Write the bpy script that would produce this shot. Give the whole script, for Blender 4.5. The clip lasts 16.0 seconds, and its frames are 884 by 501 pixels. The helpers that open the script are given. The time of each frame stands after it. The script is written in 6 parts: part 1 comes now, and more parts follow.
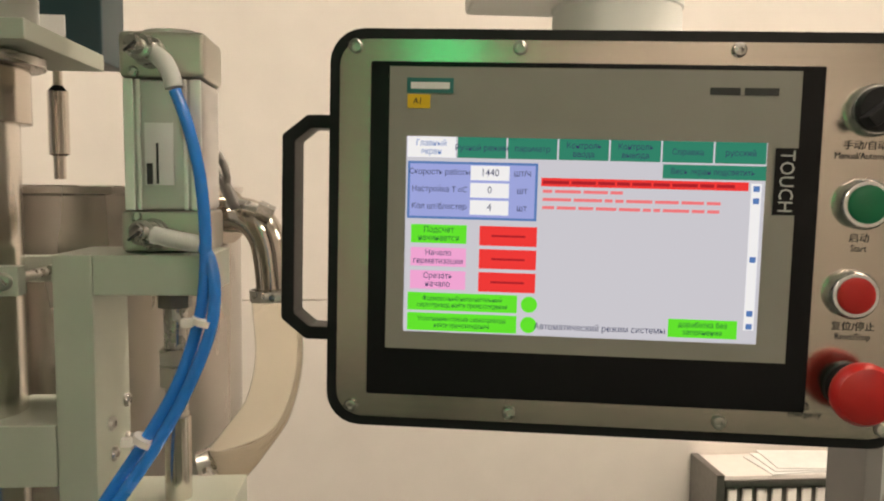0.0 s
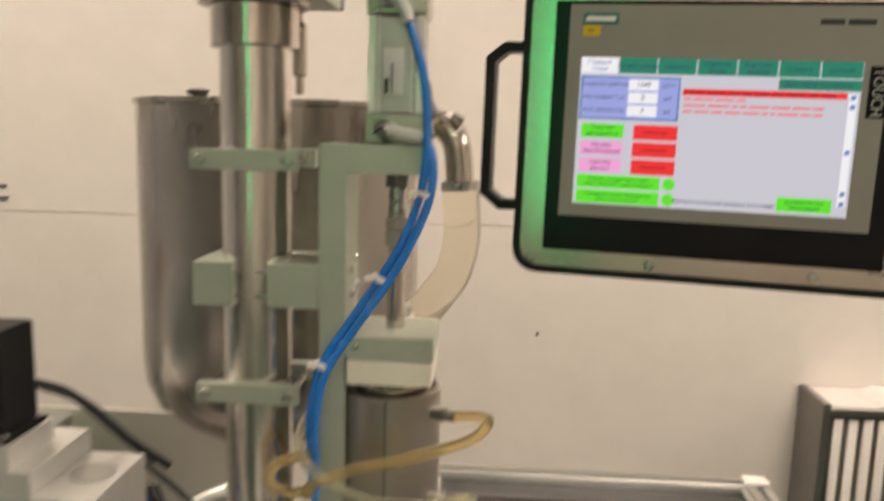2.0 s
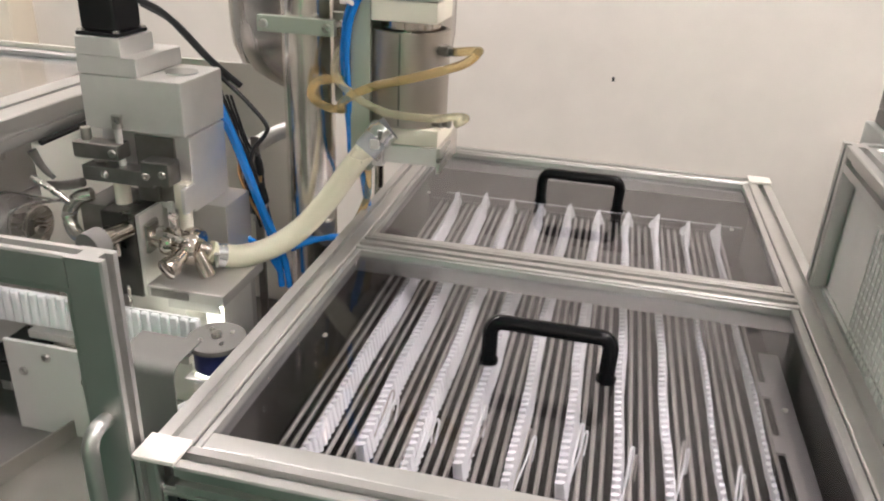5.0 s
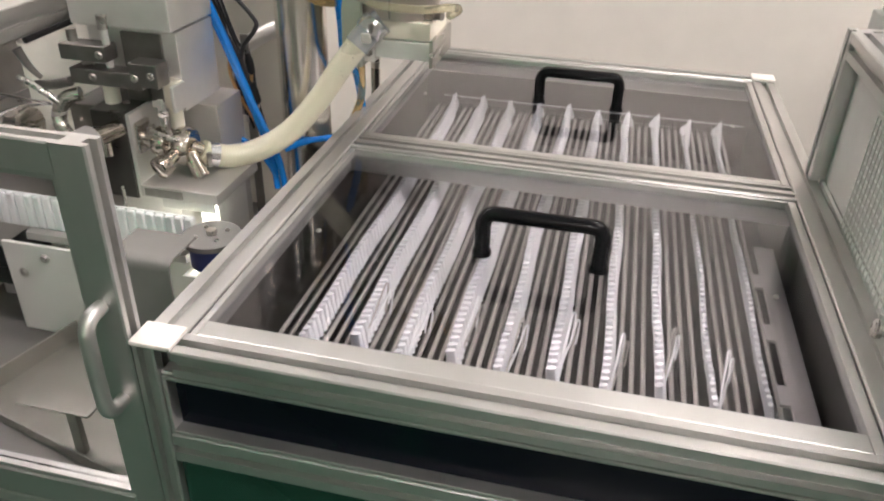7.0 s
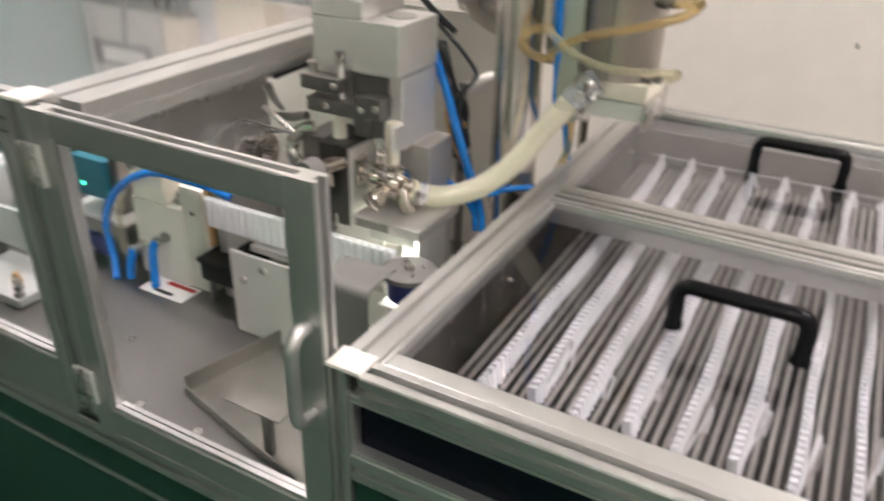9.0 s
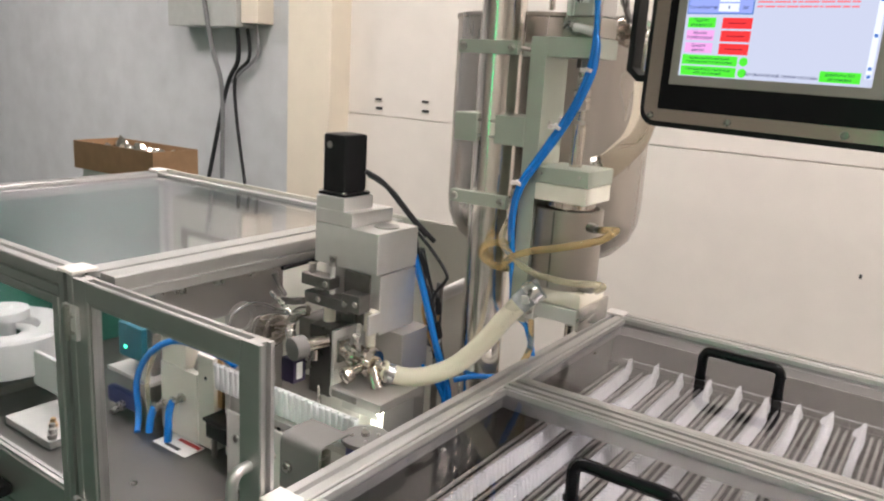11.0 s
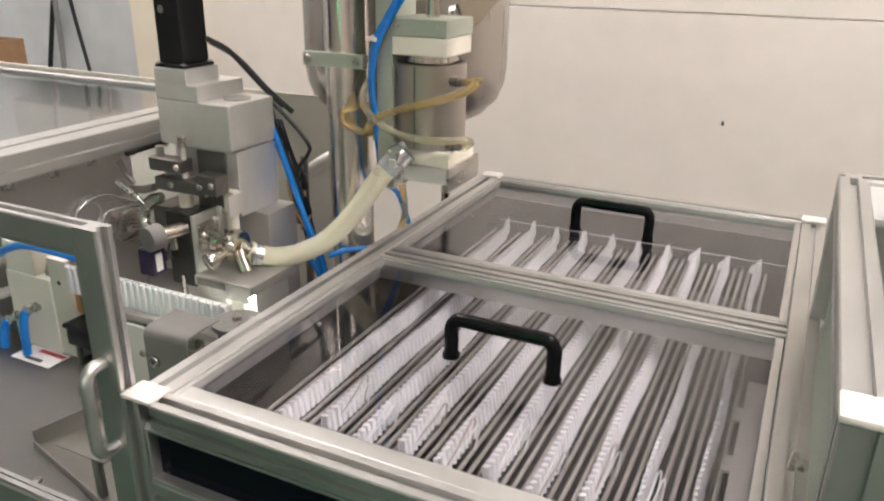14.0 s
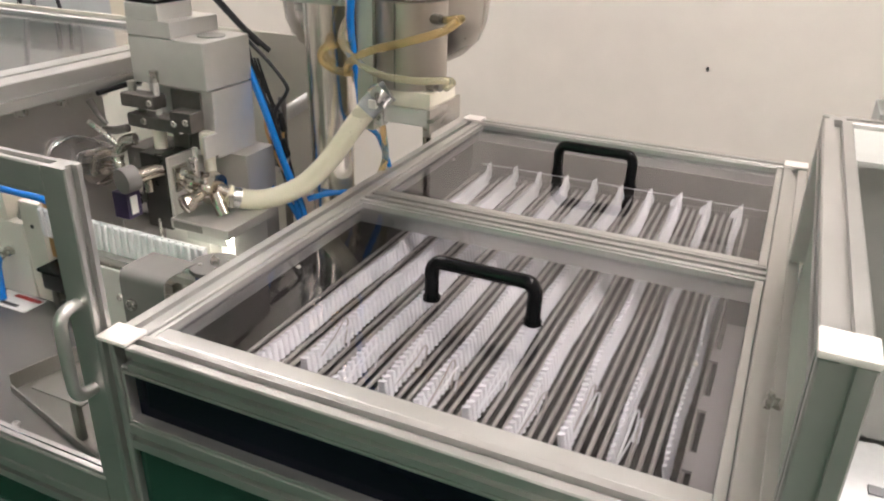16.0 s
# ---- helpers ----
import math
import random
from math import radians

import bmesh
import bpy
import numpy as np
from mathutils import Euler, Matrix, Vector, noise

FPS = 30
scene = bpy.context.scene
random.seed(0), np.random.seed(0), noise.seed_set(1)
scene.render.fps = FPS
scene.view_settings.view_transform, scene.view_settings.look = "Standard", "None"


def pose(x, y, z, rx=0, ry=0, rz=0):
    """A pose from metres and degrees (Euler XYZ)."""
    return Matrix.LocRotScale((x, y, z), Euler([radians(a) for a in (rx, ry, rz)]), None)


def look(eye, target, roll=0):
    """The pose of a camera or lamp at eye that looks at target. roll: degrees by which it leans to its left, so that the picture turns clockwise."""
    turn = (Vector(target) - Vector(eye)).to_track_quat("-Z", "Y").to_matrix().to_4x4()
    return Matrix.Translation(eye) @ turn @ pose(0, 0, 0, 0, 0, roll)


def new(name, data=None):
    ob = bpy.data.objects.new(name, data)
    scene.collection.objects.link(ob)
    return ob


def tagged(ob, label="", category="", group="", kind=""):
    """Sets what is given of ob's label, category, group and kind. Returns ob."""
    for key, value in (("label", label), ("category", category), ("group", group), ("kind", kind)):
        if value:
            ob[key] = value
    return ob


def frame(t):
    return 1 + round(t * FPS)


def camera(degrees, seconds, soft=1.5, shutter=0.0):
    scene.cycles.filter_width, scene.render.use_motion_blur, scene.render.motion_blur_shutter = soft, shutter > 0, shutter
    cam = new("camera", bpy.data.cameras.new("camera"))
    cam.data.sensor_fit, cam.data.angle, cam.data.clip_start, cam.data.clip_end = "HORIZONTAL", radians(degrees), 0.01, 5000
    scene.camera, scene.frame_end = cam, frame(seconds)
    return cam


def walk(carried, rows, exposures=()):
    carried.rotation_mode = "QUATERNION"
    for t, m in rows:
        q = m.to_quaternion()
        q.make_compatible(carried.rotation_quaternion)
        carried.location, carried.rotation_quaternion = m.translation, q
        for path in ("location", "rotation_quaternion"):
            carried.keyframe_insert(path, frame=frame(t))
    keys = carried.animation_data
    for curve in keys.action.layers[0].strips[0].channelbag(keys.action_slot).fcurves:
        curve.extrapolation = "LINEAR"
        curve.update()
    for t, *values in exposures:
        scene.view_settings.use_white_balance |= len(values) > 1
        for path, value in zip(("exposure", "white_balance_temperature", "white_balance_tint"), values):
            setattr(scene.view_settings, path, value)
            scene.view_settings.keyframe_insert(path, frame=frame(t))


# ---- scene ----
cam = camera(60.2, 16.0, soft=2.0, shutter=0.5)
PATH = [
    (0, (-0.04, 0.087, 1.466), (0.125, 2.073, 1.299), 0.6),
    (0.5, (-0.052, 0.048, 1.467), (0.114, 2.035, 1.308), 1.0),
    (1, (-0.067, -0.003, 1.467), (0.095, 1.985, 1.315), 1.3),
    (1.5, (-0.073, -0.034, 1.461), (0.031, 1.956, 1.286), 1.3),
    (2, (-0.1, -0.102, 1.432), (-0.211, 1.871, 1.122), 1.5),
    (2.2, (-0.071, -0.147, 1.417), (-0.268, 1.802, 1.012), 1.7),
    (2.5, (-0.015, -0.207, 1.375), (-0.27, 1.69, 0.796), 2.0),
    (3, (0.048, -0.306, 1.345), (-0.234, 1.529, 0.6), 2.6),
    (5.5, (0.081, -0.314, 1.314), (-0.308, 1.445, 0.445), 2.4),
    (6, (0.098, -0.312, 1.304), (-0.294, 1.416, 0.378), 2.0),
    (6.5, (0.089, -0.319, 1.299), (-0.288, 1.385, 0.324), 1.8),
    (7, (0.086, -0.321, 1.295), (-0.277, 1.359, 0.273), 2.0),
    (7.5, (0.087, -0.328, 1.293), (-0.275, 1.334, 0.242), 2.4),
    (8, (0.106, -0.327, 1.289), (-0.294, 1.322, 0.231), 1.8),
    (8.5, (0.09, -0.312, 1.286), (-0.435, 1.311, 0.243), 0.9),
    (9, (0.08, -0.327, 1.314), (-0.751, 1.227, 0.368), 1.6),
    (9.5, (0.198, -0.363, 1.324), (-0.838, 1.151, 0.527), 3.1),
    (10, (0.275, -0.386, 1.358), (-0.869, 1.144, 0.765), 3.1),
    (12.5, (0.315, -0.394, 1.364), (-0.649, 1.31, 0.959), 1.7),
    (13, (0.321, -0.379, 1.339), (-0.583, 1.327, 0.815), 0.9),
    (13.5, (0.314, -0.36, 1.332), (-0.538, 1.329, 0.681), 0.9),
    (14, (0.309, -0.342, 1.319), (-0.496, 1.336, 0.587), 0.8),
    (14.5, (0.301, -0.349, 1.312), (-0.486, 1.317, 0.535), 1.4),
    (15, (0.297, -0.343, 1.313), (-0.491, 1.31, 0.509), 1.8),
    (15.5, (0.307, -0.336, 1.312), (-0.457, 1.318, 0.488), 1.4),
    (16, (0.309, -0.335, 1.307), (-0.431, 1.316, 0.454), 1.5),
]
walk(cam, [(t, look(eye, target, roll)) for t, eye, target, roll in PATH],
     exposures=[(0.0, -0.18, 7120, 9), (2.4, -0.17, 6900, 11), (3.2, 0.05, 6250, 12), (5.0, 0.18, 5970, 11), (10.2, 0.19, 5970, 11), (12.4, -0.02, 6050, 11), (13.3, 0.05, 6050, 11), (14.5, 0.17, 6050, 11), (16.0, 0.17, 6050, 11)])

# ---------------------------------------------------------------- light
world = bpy.data.worlds.new("room_air")
world.use_nodes = True
world.node_tree.nodes["Background"].inputs[0].default_value = (0.8, 0.85, 1.0, 1)
world.node_tree.nodes["Background"].inputs[1].default_value = 0.05
scene.world = world


# ---------------------------------------------------------------- materials
def mat(name, color, rough=0.5, metal=0.0, vary=0.12, scale=40.0, bump=0.0, bscale=300.0, stretch=(1, 1, 1), trans=0.0,
        emit=0.0, ior=1.45, coat=0.0, alpha=1.0, rvary=0.03, stain=0.0):
    m = bpy.data.materials.new(name)
    m.use_nodes = True
    nt = m.node_tree
    b = nt.nodes["Principled BSDF"]
    b.inputs["Roughness"].default_value, b.inputs["Metallic"].default_value = rough, metal
    b.inputs["IOR"].default_value = ior
    b.inputs["Transmission Weight"].default_value = trans
    b.inputs["Coat Weight"].default_value = coat
    b.inputs["Alpha"].default_value = alpha
    b.inputs["Base Color"].default_value = (*color, 1)
    if emit:
        b.inputs["Emission Color"].default_value = (*color, 1)
        b.inputs["Emission Strength"].default_value = emit
    if vary or bump or rvary:
        tc = nt.nodes.new("ShaderNodeTexCoord")
        mp = nt.nodes.new("ShaderNodeMapping")
        mp.inputs["Scale"].default_value = stretch
        nt.links.new(tc.outputs["Object"], mp.inputs["Vector"])
        n1 = nt.nodes.new("ShaderNodeTexNoise")
        n1.inputs["Scale"].default_value, n1.inputs["Detail"].default_value = scale, 6
        nt.links.new(mp.outputs["Vector"], n1.inputs["Vector"])
        n2 = nt.nodes.new("ShaderNodeTexNoise")
        n2.inputs["Scale"].default_value, n2.inputs["Detail"].default_value = scale / 9, 3
        nt.links.new(tc.outputs["Object"], n2.inputs["Vector"])
        add = nt.nodes.new("ShaderNodeMath")
        add.operation = "ADD"
        nt.links.new(n1.outputs["Fac"], add.inputs[0])
        nt.links.new(n2.outputs["Fac"], add.inputs[1])
        if vary:
            r = nt.nodes.new("ShaderNodeMapRange")
            r.inputs["From Min"].default_value, r.inputs["From Max"].default_value = 0.7, 1.3
            r.inputs["To Min"].default_value, r.inputs["To Max"].default_value = 1 - vary - stain, 1 + vary
            nt.links.new(add.outputs[0], r.inputs["Value"])
            mx = nt.nodes.new("ShaderNodeVectorMath")
            mx.operation = "SCALE"
            mx.inputs[0].default_value = color
            nt.links.new(r.outputs[0], mx.inputs["Scale"])
            nt.links.new(mx.outputs[0], b.inputs["Base Color"])
        if rvary:
            r2 = nt.nodes.new("ShaderNodeMapRange")
            r2.inputs["From Min"].default_value, r2.inputs["From Max"].default_value = 0.7, 1.3
            r2.inputs["To Min"].default_value, r2.inputs["To Max"].default_value = max(0.02, rough - rvary), min(1, rough + rvary)
            nt.links.new(add.outputs[0], r2.inputs["Value"])
            nt.links.new(r2.outputs[0], b.inputs["Roughness"])
        if bump:
            n3 = nt.nodes.new("ShaderNodeTexNoise")
            n3.inputs["Scale"].default_value, n3.inputs["Detail"].default_value = bscale, 4
            nt.links.new(mp.outputs["Vector"], n3.inputs["Vector"])
            bp = nt.nodes.new("ShaderNodeBump")
            bp.inputs["Strength"].default_value, bp.inputs["Distance"].default_value = bump, 0.002
            nt.links.new(n3.outputs["Fac"], bp.inputs["Height"])
            nt.links.new(bp.outputs[0], b.inputs["Normal"])
    return m


M = {}
M["wall"] = mat("painted_wall_panel", (0.76, 0.71, 0.66), 0.6, vary=0.03, scale=9, bump=0.04, bscale=120, stain=0.02)
M["wall_grey"] = mat("scuffed_plaster", (0.62, 0.63, 0.65), 0.75, vary=0.07, scale=7, bump=0.1, bscale=90, stain=0.05)
M["wall_cream"] = mat("cream_plaster", (0.78, 0.70, 0.58), 0.7, vary=0.05, scale=8, bump=0.08, bscale=90)
M["ceiling"] = mat("ceiling_paint", (0.8, 0.8, 0.78), 0.8, vary=0.03, scale=5)
M["floor"] = mat("green_epoxy_floor", (0.030, 0.070, 0.050), 0.3, vary=0.15, scale=6, bump=0.02, bscale=60, coat=0.3)
M["alu"] = mat("anodised_aluminium", (0.57, 0.565, 0.55), 0.41, 0.93, vary=0.05, scale=30, rvary=0.06, bump=0.01, bscale=500)
# Green reflection of the floor is put into this panel colour.
M["green_panel"] = mat("green_tinted_panel", (0.010, 0.046, 0.030), 0.22, vary=0.06, scale=8, coat=0.3)
M["end_green"] = mat("green_end_enamel", (0.02, 0.10, 0.07), 0.35, vary=0.06, scale=8)
M["cloudy"] = mat("cloudy_acrylic", (0.78, 0.765, 0.745), 0.2, vary=0.12, scale=6, trans=0.1)
# Dark reflection on the pump's front is put into this base colour.
M["dark_front"] = mat("dark_front_steel", (0.10, 0.095, 0.09), 0.3, 0.8, vary=0.1, scale=40)
M["tray"] = mat("used_steel_tray", (0.30, 0.285, 0.26), 0.36, 0.7, vary=0.10, scale=25, stain=0.06)
M["matte"] = mat("matte_bent_steel", (0.19, 0.183, 0.175), 0.6, 0.25, vary=0.06, scale=30)
M["cap"] = mat("white_plastic_cap", (0.82, 0.78, 0.74), 0.45, vary=0.04)
M["steel"] = mat("polished_stainless", (0.66, 0.60, 0.54), 0.16, 1.0, vary=0.05, scale=30, bump=0.015, bscale=200)
M["brushed"] = mat("brushed_stainless", (0.60, 0.57, 0.53), 0.27, 1.0, vary=0.03, scale=30, bump=0.008, bscale=300, stretch=(0.4, 0.4, 3))
M["face"] = mat("brushed_face_plate", (0.60, 0.545, 0.48), 0.17, 1.0, vary=0.03, scale=60, bump=0.02, bscale=500, stretch=(0.3, 0.3, 8), rvary=0.03)
M["tank"] = mat("tank_stainless", (0.48, 0.445, 0.41), 0.27, 1.0, vary=0.06, scale=20, bump=0.03, bscale=120, stretch=(1, 1, 0.1))
M["machined"] = mat("machined_aluminium", (0.78, 0.765, 0.74), 0.4, 0.65, vary=0.04, scale=50, rvary=0.05)
M["sage"] = mat("clear_anodised_plate", (0.48, 0.515, 0.445), 0.45, 0.5, vary=0.04, scale=40)
M["darkmetal"] = mat("dark_tool_steel", (0.25, 0.238, 0.225), 0.35, 0.9, vary=0.15, scale=60, bump=0.04)
M["cast"] = mat("cast_aluminium_cap", (0.50, 0.475, 0.42), 0.36, 0.8, vary=0.05, scale=40, bump=0.02)
M["bolt"] = mat("zinc_bolt", (0.52, 0.50, 0.47), 0.28, 1.0, vary=0.1, scale=150)
M["black"] = mat("black_plastic", (0.013, 0.013, 0.014), 0.4, vary=0.2, scale=60, bump=0.05, bscale=900, ior=1.3)
M["gloss_black"] = mat("gloss_black_plastic", (0.007, 0.007, 0.008), 0.2, vary=0.1, scale=30, ior=1.28)
M["dark_pane"] = mat("dark_tinted_pane", (0.005, 0.005, 0.012), 0.08, vary=0.1, scale=12, ior=1.25)
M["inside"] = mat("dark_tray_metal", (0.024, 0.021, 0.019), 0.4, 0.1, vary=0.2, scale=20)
M["rod"] = mat("guide_rod_steel", (0.44, 0.42, 0.385), 0.35, 0.5, vary=0.10, scale=60)
M["white"] = mat("white_pvc_shell", (0.80, 0.81, 0.82), 0.35, vary=0.05, scale=80, coat=0.2)
M["nylon"] = mat("ivory_nylon_block", (0.83, 0.79, 0.68), 0.5, vary=0.05, scale=40, bump=0.02)
M["blue"] = mat("blue_pneumatic_tube", (0.015, 0.21, 0.70), 0.25, vary=0.08, scale=40, coat=0.4)
M["amber"] = mat("amber_clear_tube", (0.93, 0.74, 0.40), 0.12, vary=0.05, scale=40, trans=0.8, ior=1.3)
M["clear_tube"] = mat("milky_clear_tube", (0.92, 0.88, 0.68), 0.15, vary=0.04, scale=40, trans=0.8, ior=1.3)
M["hose"] = mat("milky_silicone_hose", (0.88, 0.84, 0.66), 0.3, vary=0.03, scale=25, coat=0.25, trans=0.25)
M["hose_clear"] = mat("cloudy_clear_hose", (0.95, 0.90, 0.78), 0.10, vary=0.04, scale=12, trans=0.96, ior=1.14)
M["deck"] = mat("dull_stainless_deck", (0.19, 0.182, 0.17), 0.40, 0.95, vary=0.03, scale=60, rvary=0.02, bump=0.01, bscale=400, stretch=(4, 0.3, 1))
M["plate"] = mat("ground_steel_plate", (0.56, 0.54, 0.52), 0.42, 0.65, vary=0.03, scale=20, rvary=0.03)
M["pale_board"] = mat("pale_painted_board", (0.72, 0.69, 0.62), 0.55, vary=0.03, scale=10)
M["sensor"] = mat("dark_violet_plastic", (0.03, 0.018, 0.06), 0.35, vary=0.1)
M["bright_alu"] = mat("bright_drawn_aluminium", (0.80, 0.80, 0.76), 0.34, 0.5, vary=0.03, scale=60, rvary=0.03)
M["glass"] = mat("clear_acrylic", (0.96, 0.96, 0.97), 0.03, trans=1.0, vary=0, rvary=0, ior=1.2)
M["top_glass"] = mat("reflective_acrylic", (0.93, 0.91, 0.97), 0.04, trans=1.0, vary=0, rvary=0, ior=1.75)
M["tint"] = mat("smoke_acrylic", (0.62, 0.61, 0.64), 0.03, trans=1.0, vary=0, rvary=0, ior=1.36)
M["red"] = mat("red_plastic", (0.42, 0.015, 0.015), 0.35, vary=0.1)
M["green_btn"] = mat("green_plastic", (0.004, 0.14, 0.06), 0.3, vary=0.1)
M["ring"] = mat("chrome_ring", (0.8, 0.8, 0.8), 0.2, 0.9, vary=0.05)
M["grey_bezel"] = mat("grey_panel_film", (0.27, 0.26, 0.23), 0.4, vary=0.03)
M["arm"] = mat("light_grey_enamel", (0.62, 0.63, 0.60), 0.4, vary=0.04, scale=30)
M["cabinet"] = mat("grey_paint", (0.46, 0.47, 0.45), 0.45, vary=0.06, scale=30)
M["cardboard"] = mat("cardboard", (0.28, 0.17, 0.09), 0.8, vary=0.15, scale=30)
M["reel"] = mat("milky_reel_plastic", (0.50, 0.52, 0.51), 0.4, vary=0.08, scale=30)
M["teal"] = mat("teal_plastic", (0.02, 0.13, 0.17), 0.4, vary=0.1)
M["navy"] = mat("navy_plastic", (0.02, 0.03, 0.14), 0.4, vary=0.1)
M["brass"] = mat("brass", (0.65, 0.42, 0.2), 0.3, 1.0, vary=0.1)
M["paper"] = mat("white_paper", (0.8, 0.8, 0.78), 0.7, vary=0.05)
M["cable"] = mat("black_cable", (0.02, 0.02, 0.022), 0.45, vary=0.1)
M["grey_cable"] = mat("grey_cable", (0.25, 0.25, 0.26), 0.5, vary=0.1)
M["ink"] = mat("black_ink", (0.03, 0.03, 0.03), 0.6, vary=0.0, rvary=0)


def glow(name, color, strength):
    m = bpy.data.materials.new(name)
    m.use_nodes = True
    nt = m.node_tree
    nt.nodes.remove(nt.nodes["Principled BSDF"])
    e = nt.nodes.new("ShaderNodeEmission")
    e.inputs[0].default_value, e.inputs[1].default_value = (*color, 1), strength
    nt.links.new(e.outputs[0], nt.nodes["Material Output"].inputs[0])
    return m


# ---------------------------------------------------------------- mesh helpers
ORIGIN = {}


def thing(name, at, label, category, group="", kind=""):
    ob = new(name)
    ob.empty_display_size = 0.05
    ob.location = at
    ORIGIN[ob.name] = Vector(at)
    return tagged(ob, label, category, group, kind)


def part(name, bm, material, parent=None, label="", smooth=True):
    o = ORIGIN[parent.name] if parent else Vector((0, 0, 0))
    bm.transform(Matrix.Translation(-o))
    bmesh.ops.recalc_face_normals(bm, faces=bm.faces)
    me = bpy.data.meshes.new(name)
    bm.to_mesh(me)
    bm.free()
    me.materials.append(material)
    if smooth:
        me.shade_smooth()
        me.set_sharp_from_angle(angle=radians(38))
    ob = new(name, me)
    if smooth and name not in ("guide_rod", "shell", "slat", "shell_row"):
        ob.modifiers.new("even_shading", "WEIGHTED_NORMAL").keep_sharp = True
    if parent:
        ob.parent = parent
    ORIGIN[ob.name] = o
    return tagged(ob, label) if label else ob


def structure(name, bm, material, label, category):
    ob = part(name, bm, material)
    return tagged(ob, label, category, "", "structure")


def B():
    return bmesh.new()


def box(bm, x0, x1, y0, y1, z0, z1, bev=0.0, m=None):
    r = bmesh.ops.create_cube(bm, size=1.0)
    vs = r["verts"]
    bmesh.ops.transform(bm, matrix=Matrix.LocRotScale(((x0 + x1) / 2, (y0 + y1) / 2, (z0 + z1) / 2), None, (x1 - x0, y1 - y0, z1 - z0)), verts=vs)
    if bev:
        es = list({e for v in vs for e in v.link_edges})
        r2 = bmesh.ops.bevel(bm, geom=es, offset=bev, segments=2, affect="EDGES", profile=0.5)
        vs = list({v for f in r2["faces"] for v in f.verts} | {v for v in vs if v.is_valid})
    if m is not None:
        bmesh.ops.transform(bm, matrix=m, verts=vs)
    return bm


def cyl(bm, p0, p1, r, r2=None, seg=20, bev=0.0):
    p0, p1 = Vector(p0), Vector(p1)
    d = p1 - p0
    m = Matrix.Translation((p0 + p1) / 2) @ d.to_track_quat("Z", "Y").to_matrix().to_4x4()
    res = bmesh.ops.create_cone(bm, cap_ends=True, segments=seg, radius1=r, radius2=r if r2 is None else r2, depth=d.length, matrix=m)
    if bev:
        es = [e for e in {e for v in res["verts"] for e in v.link_edges} if any(len(f.verts) > 4 for f in e.link_faces)]
        bmesh.ops.bevel(bm, geom=es, offset=bev, segments=2, affect="EDGES", profile=0.5)
    return bm


def lathe(bm, prof, base, axis=(0, 0, 1), seg=32):
    """A body of revolution: prof is (radius, height) pairs."""
    q = Vector(axis).to_track_quat("Z", "Y").to_matrix().to_4x4()
    m = Matrix.Translation(base) @ q
    rings = []
    for r, h in prof:
        rings.append([bm.verts.new(m @ Vector((r * math.cos(2 * math.pi * i / seg), r * math.sin(2 * math.pi * i / seg), h))) for i in range(seg)] if r > 1e-6 else [bm.verts.new(m @ Vector((0, 0, h)))])
    for a, b in zip(rings, rings[1:]):
        for i in range(seg):
            j = (i + 1) % seg
            if len(a) == 1 and len(b) == 1:
                continue
            if len(a) == 1:
                bm.faces.new((a[0], b[i], b[j]))
            elif len(b) == 1:
                bm.faces.new((a[i], a[j], b[0]))
            else:
                bm.faces.new((a[i], a[j], b[j], b[i]))
    return bm


def spline(pts, n=8):
    pts = [Vector(p) for p in pts]
    out = []
    for i in range(len(pts) - 1):
        p0, p1, p2 = pts[max(i - 1, 0)], pts[i], pts[i + 1]
        p3 = pts[min(i + 2, len(pts) - 1)]
        for k in range(n):
            t = k / n
            out.append(0.5 * ((2 * p1) + (p2 - p0) * t + (2 * p0 - 5 * p1 + 4 * p2 - p3) * t * t + (3 * p1 - p0 - 3 * p2 + p3) * t ** 3))
    return out + [pts[-1]]


def sweep(bm, pts, r, seg=10, n=8, smooth=True):
    """A round tube through the points; r may be a list, one radius a point of the path."""
    path = spline(pts, n) if smooth else [Vector(p) for p in pts]
    up = Vector((0.123, 0.456, 0.88)).normalized()
    rings = []
    for i, p in enumerate(path):
        d = (path[min(i + 1, len(path) - 1)] - path[max(i - 1, 0)]).normalized()
        side = d.cross(up)
        if side.length < 1e-3:
            side = d.orthogonal()
        side.normalize()
        up = side.cross(d).normalized()
        rr = r if not isinstance(r, (list, tuple)) else r[0] + (r[1] - r[0]) * i / (len(path) - 1)
        rings.append([bm.verts.new(p + rr * (math.cos(a) * side + math.sin(a) * up)) for a in [2 * math.pi * k / seg for k in range(seg)]])
    for a, b in zip(rings, rings[1:]):
        for k in range(seg):
            j = (k + 1) % seg
            bm.faces.new((a[k], a[j], b[j], b[k]))
    bm.faces.new(rings[0][::-1])
    bm.faces.new(rings[-1])
    return bm


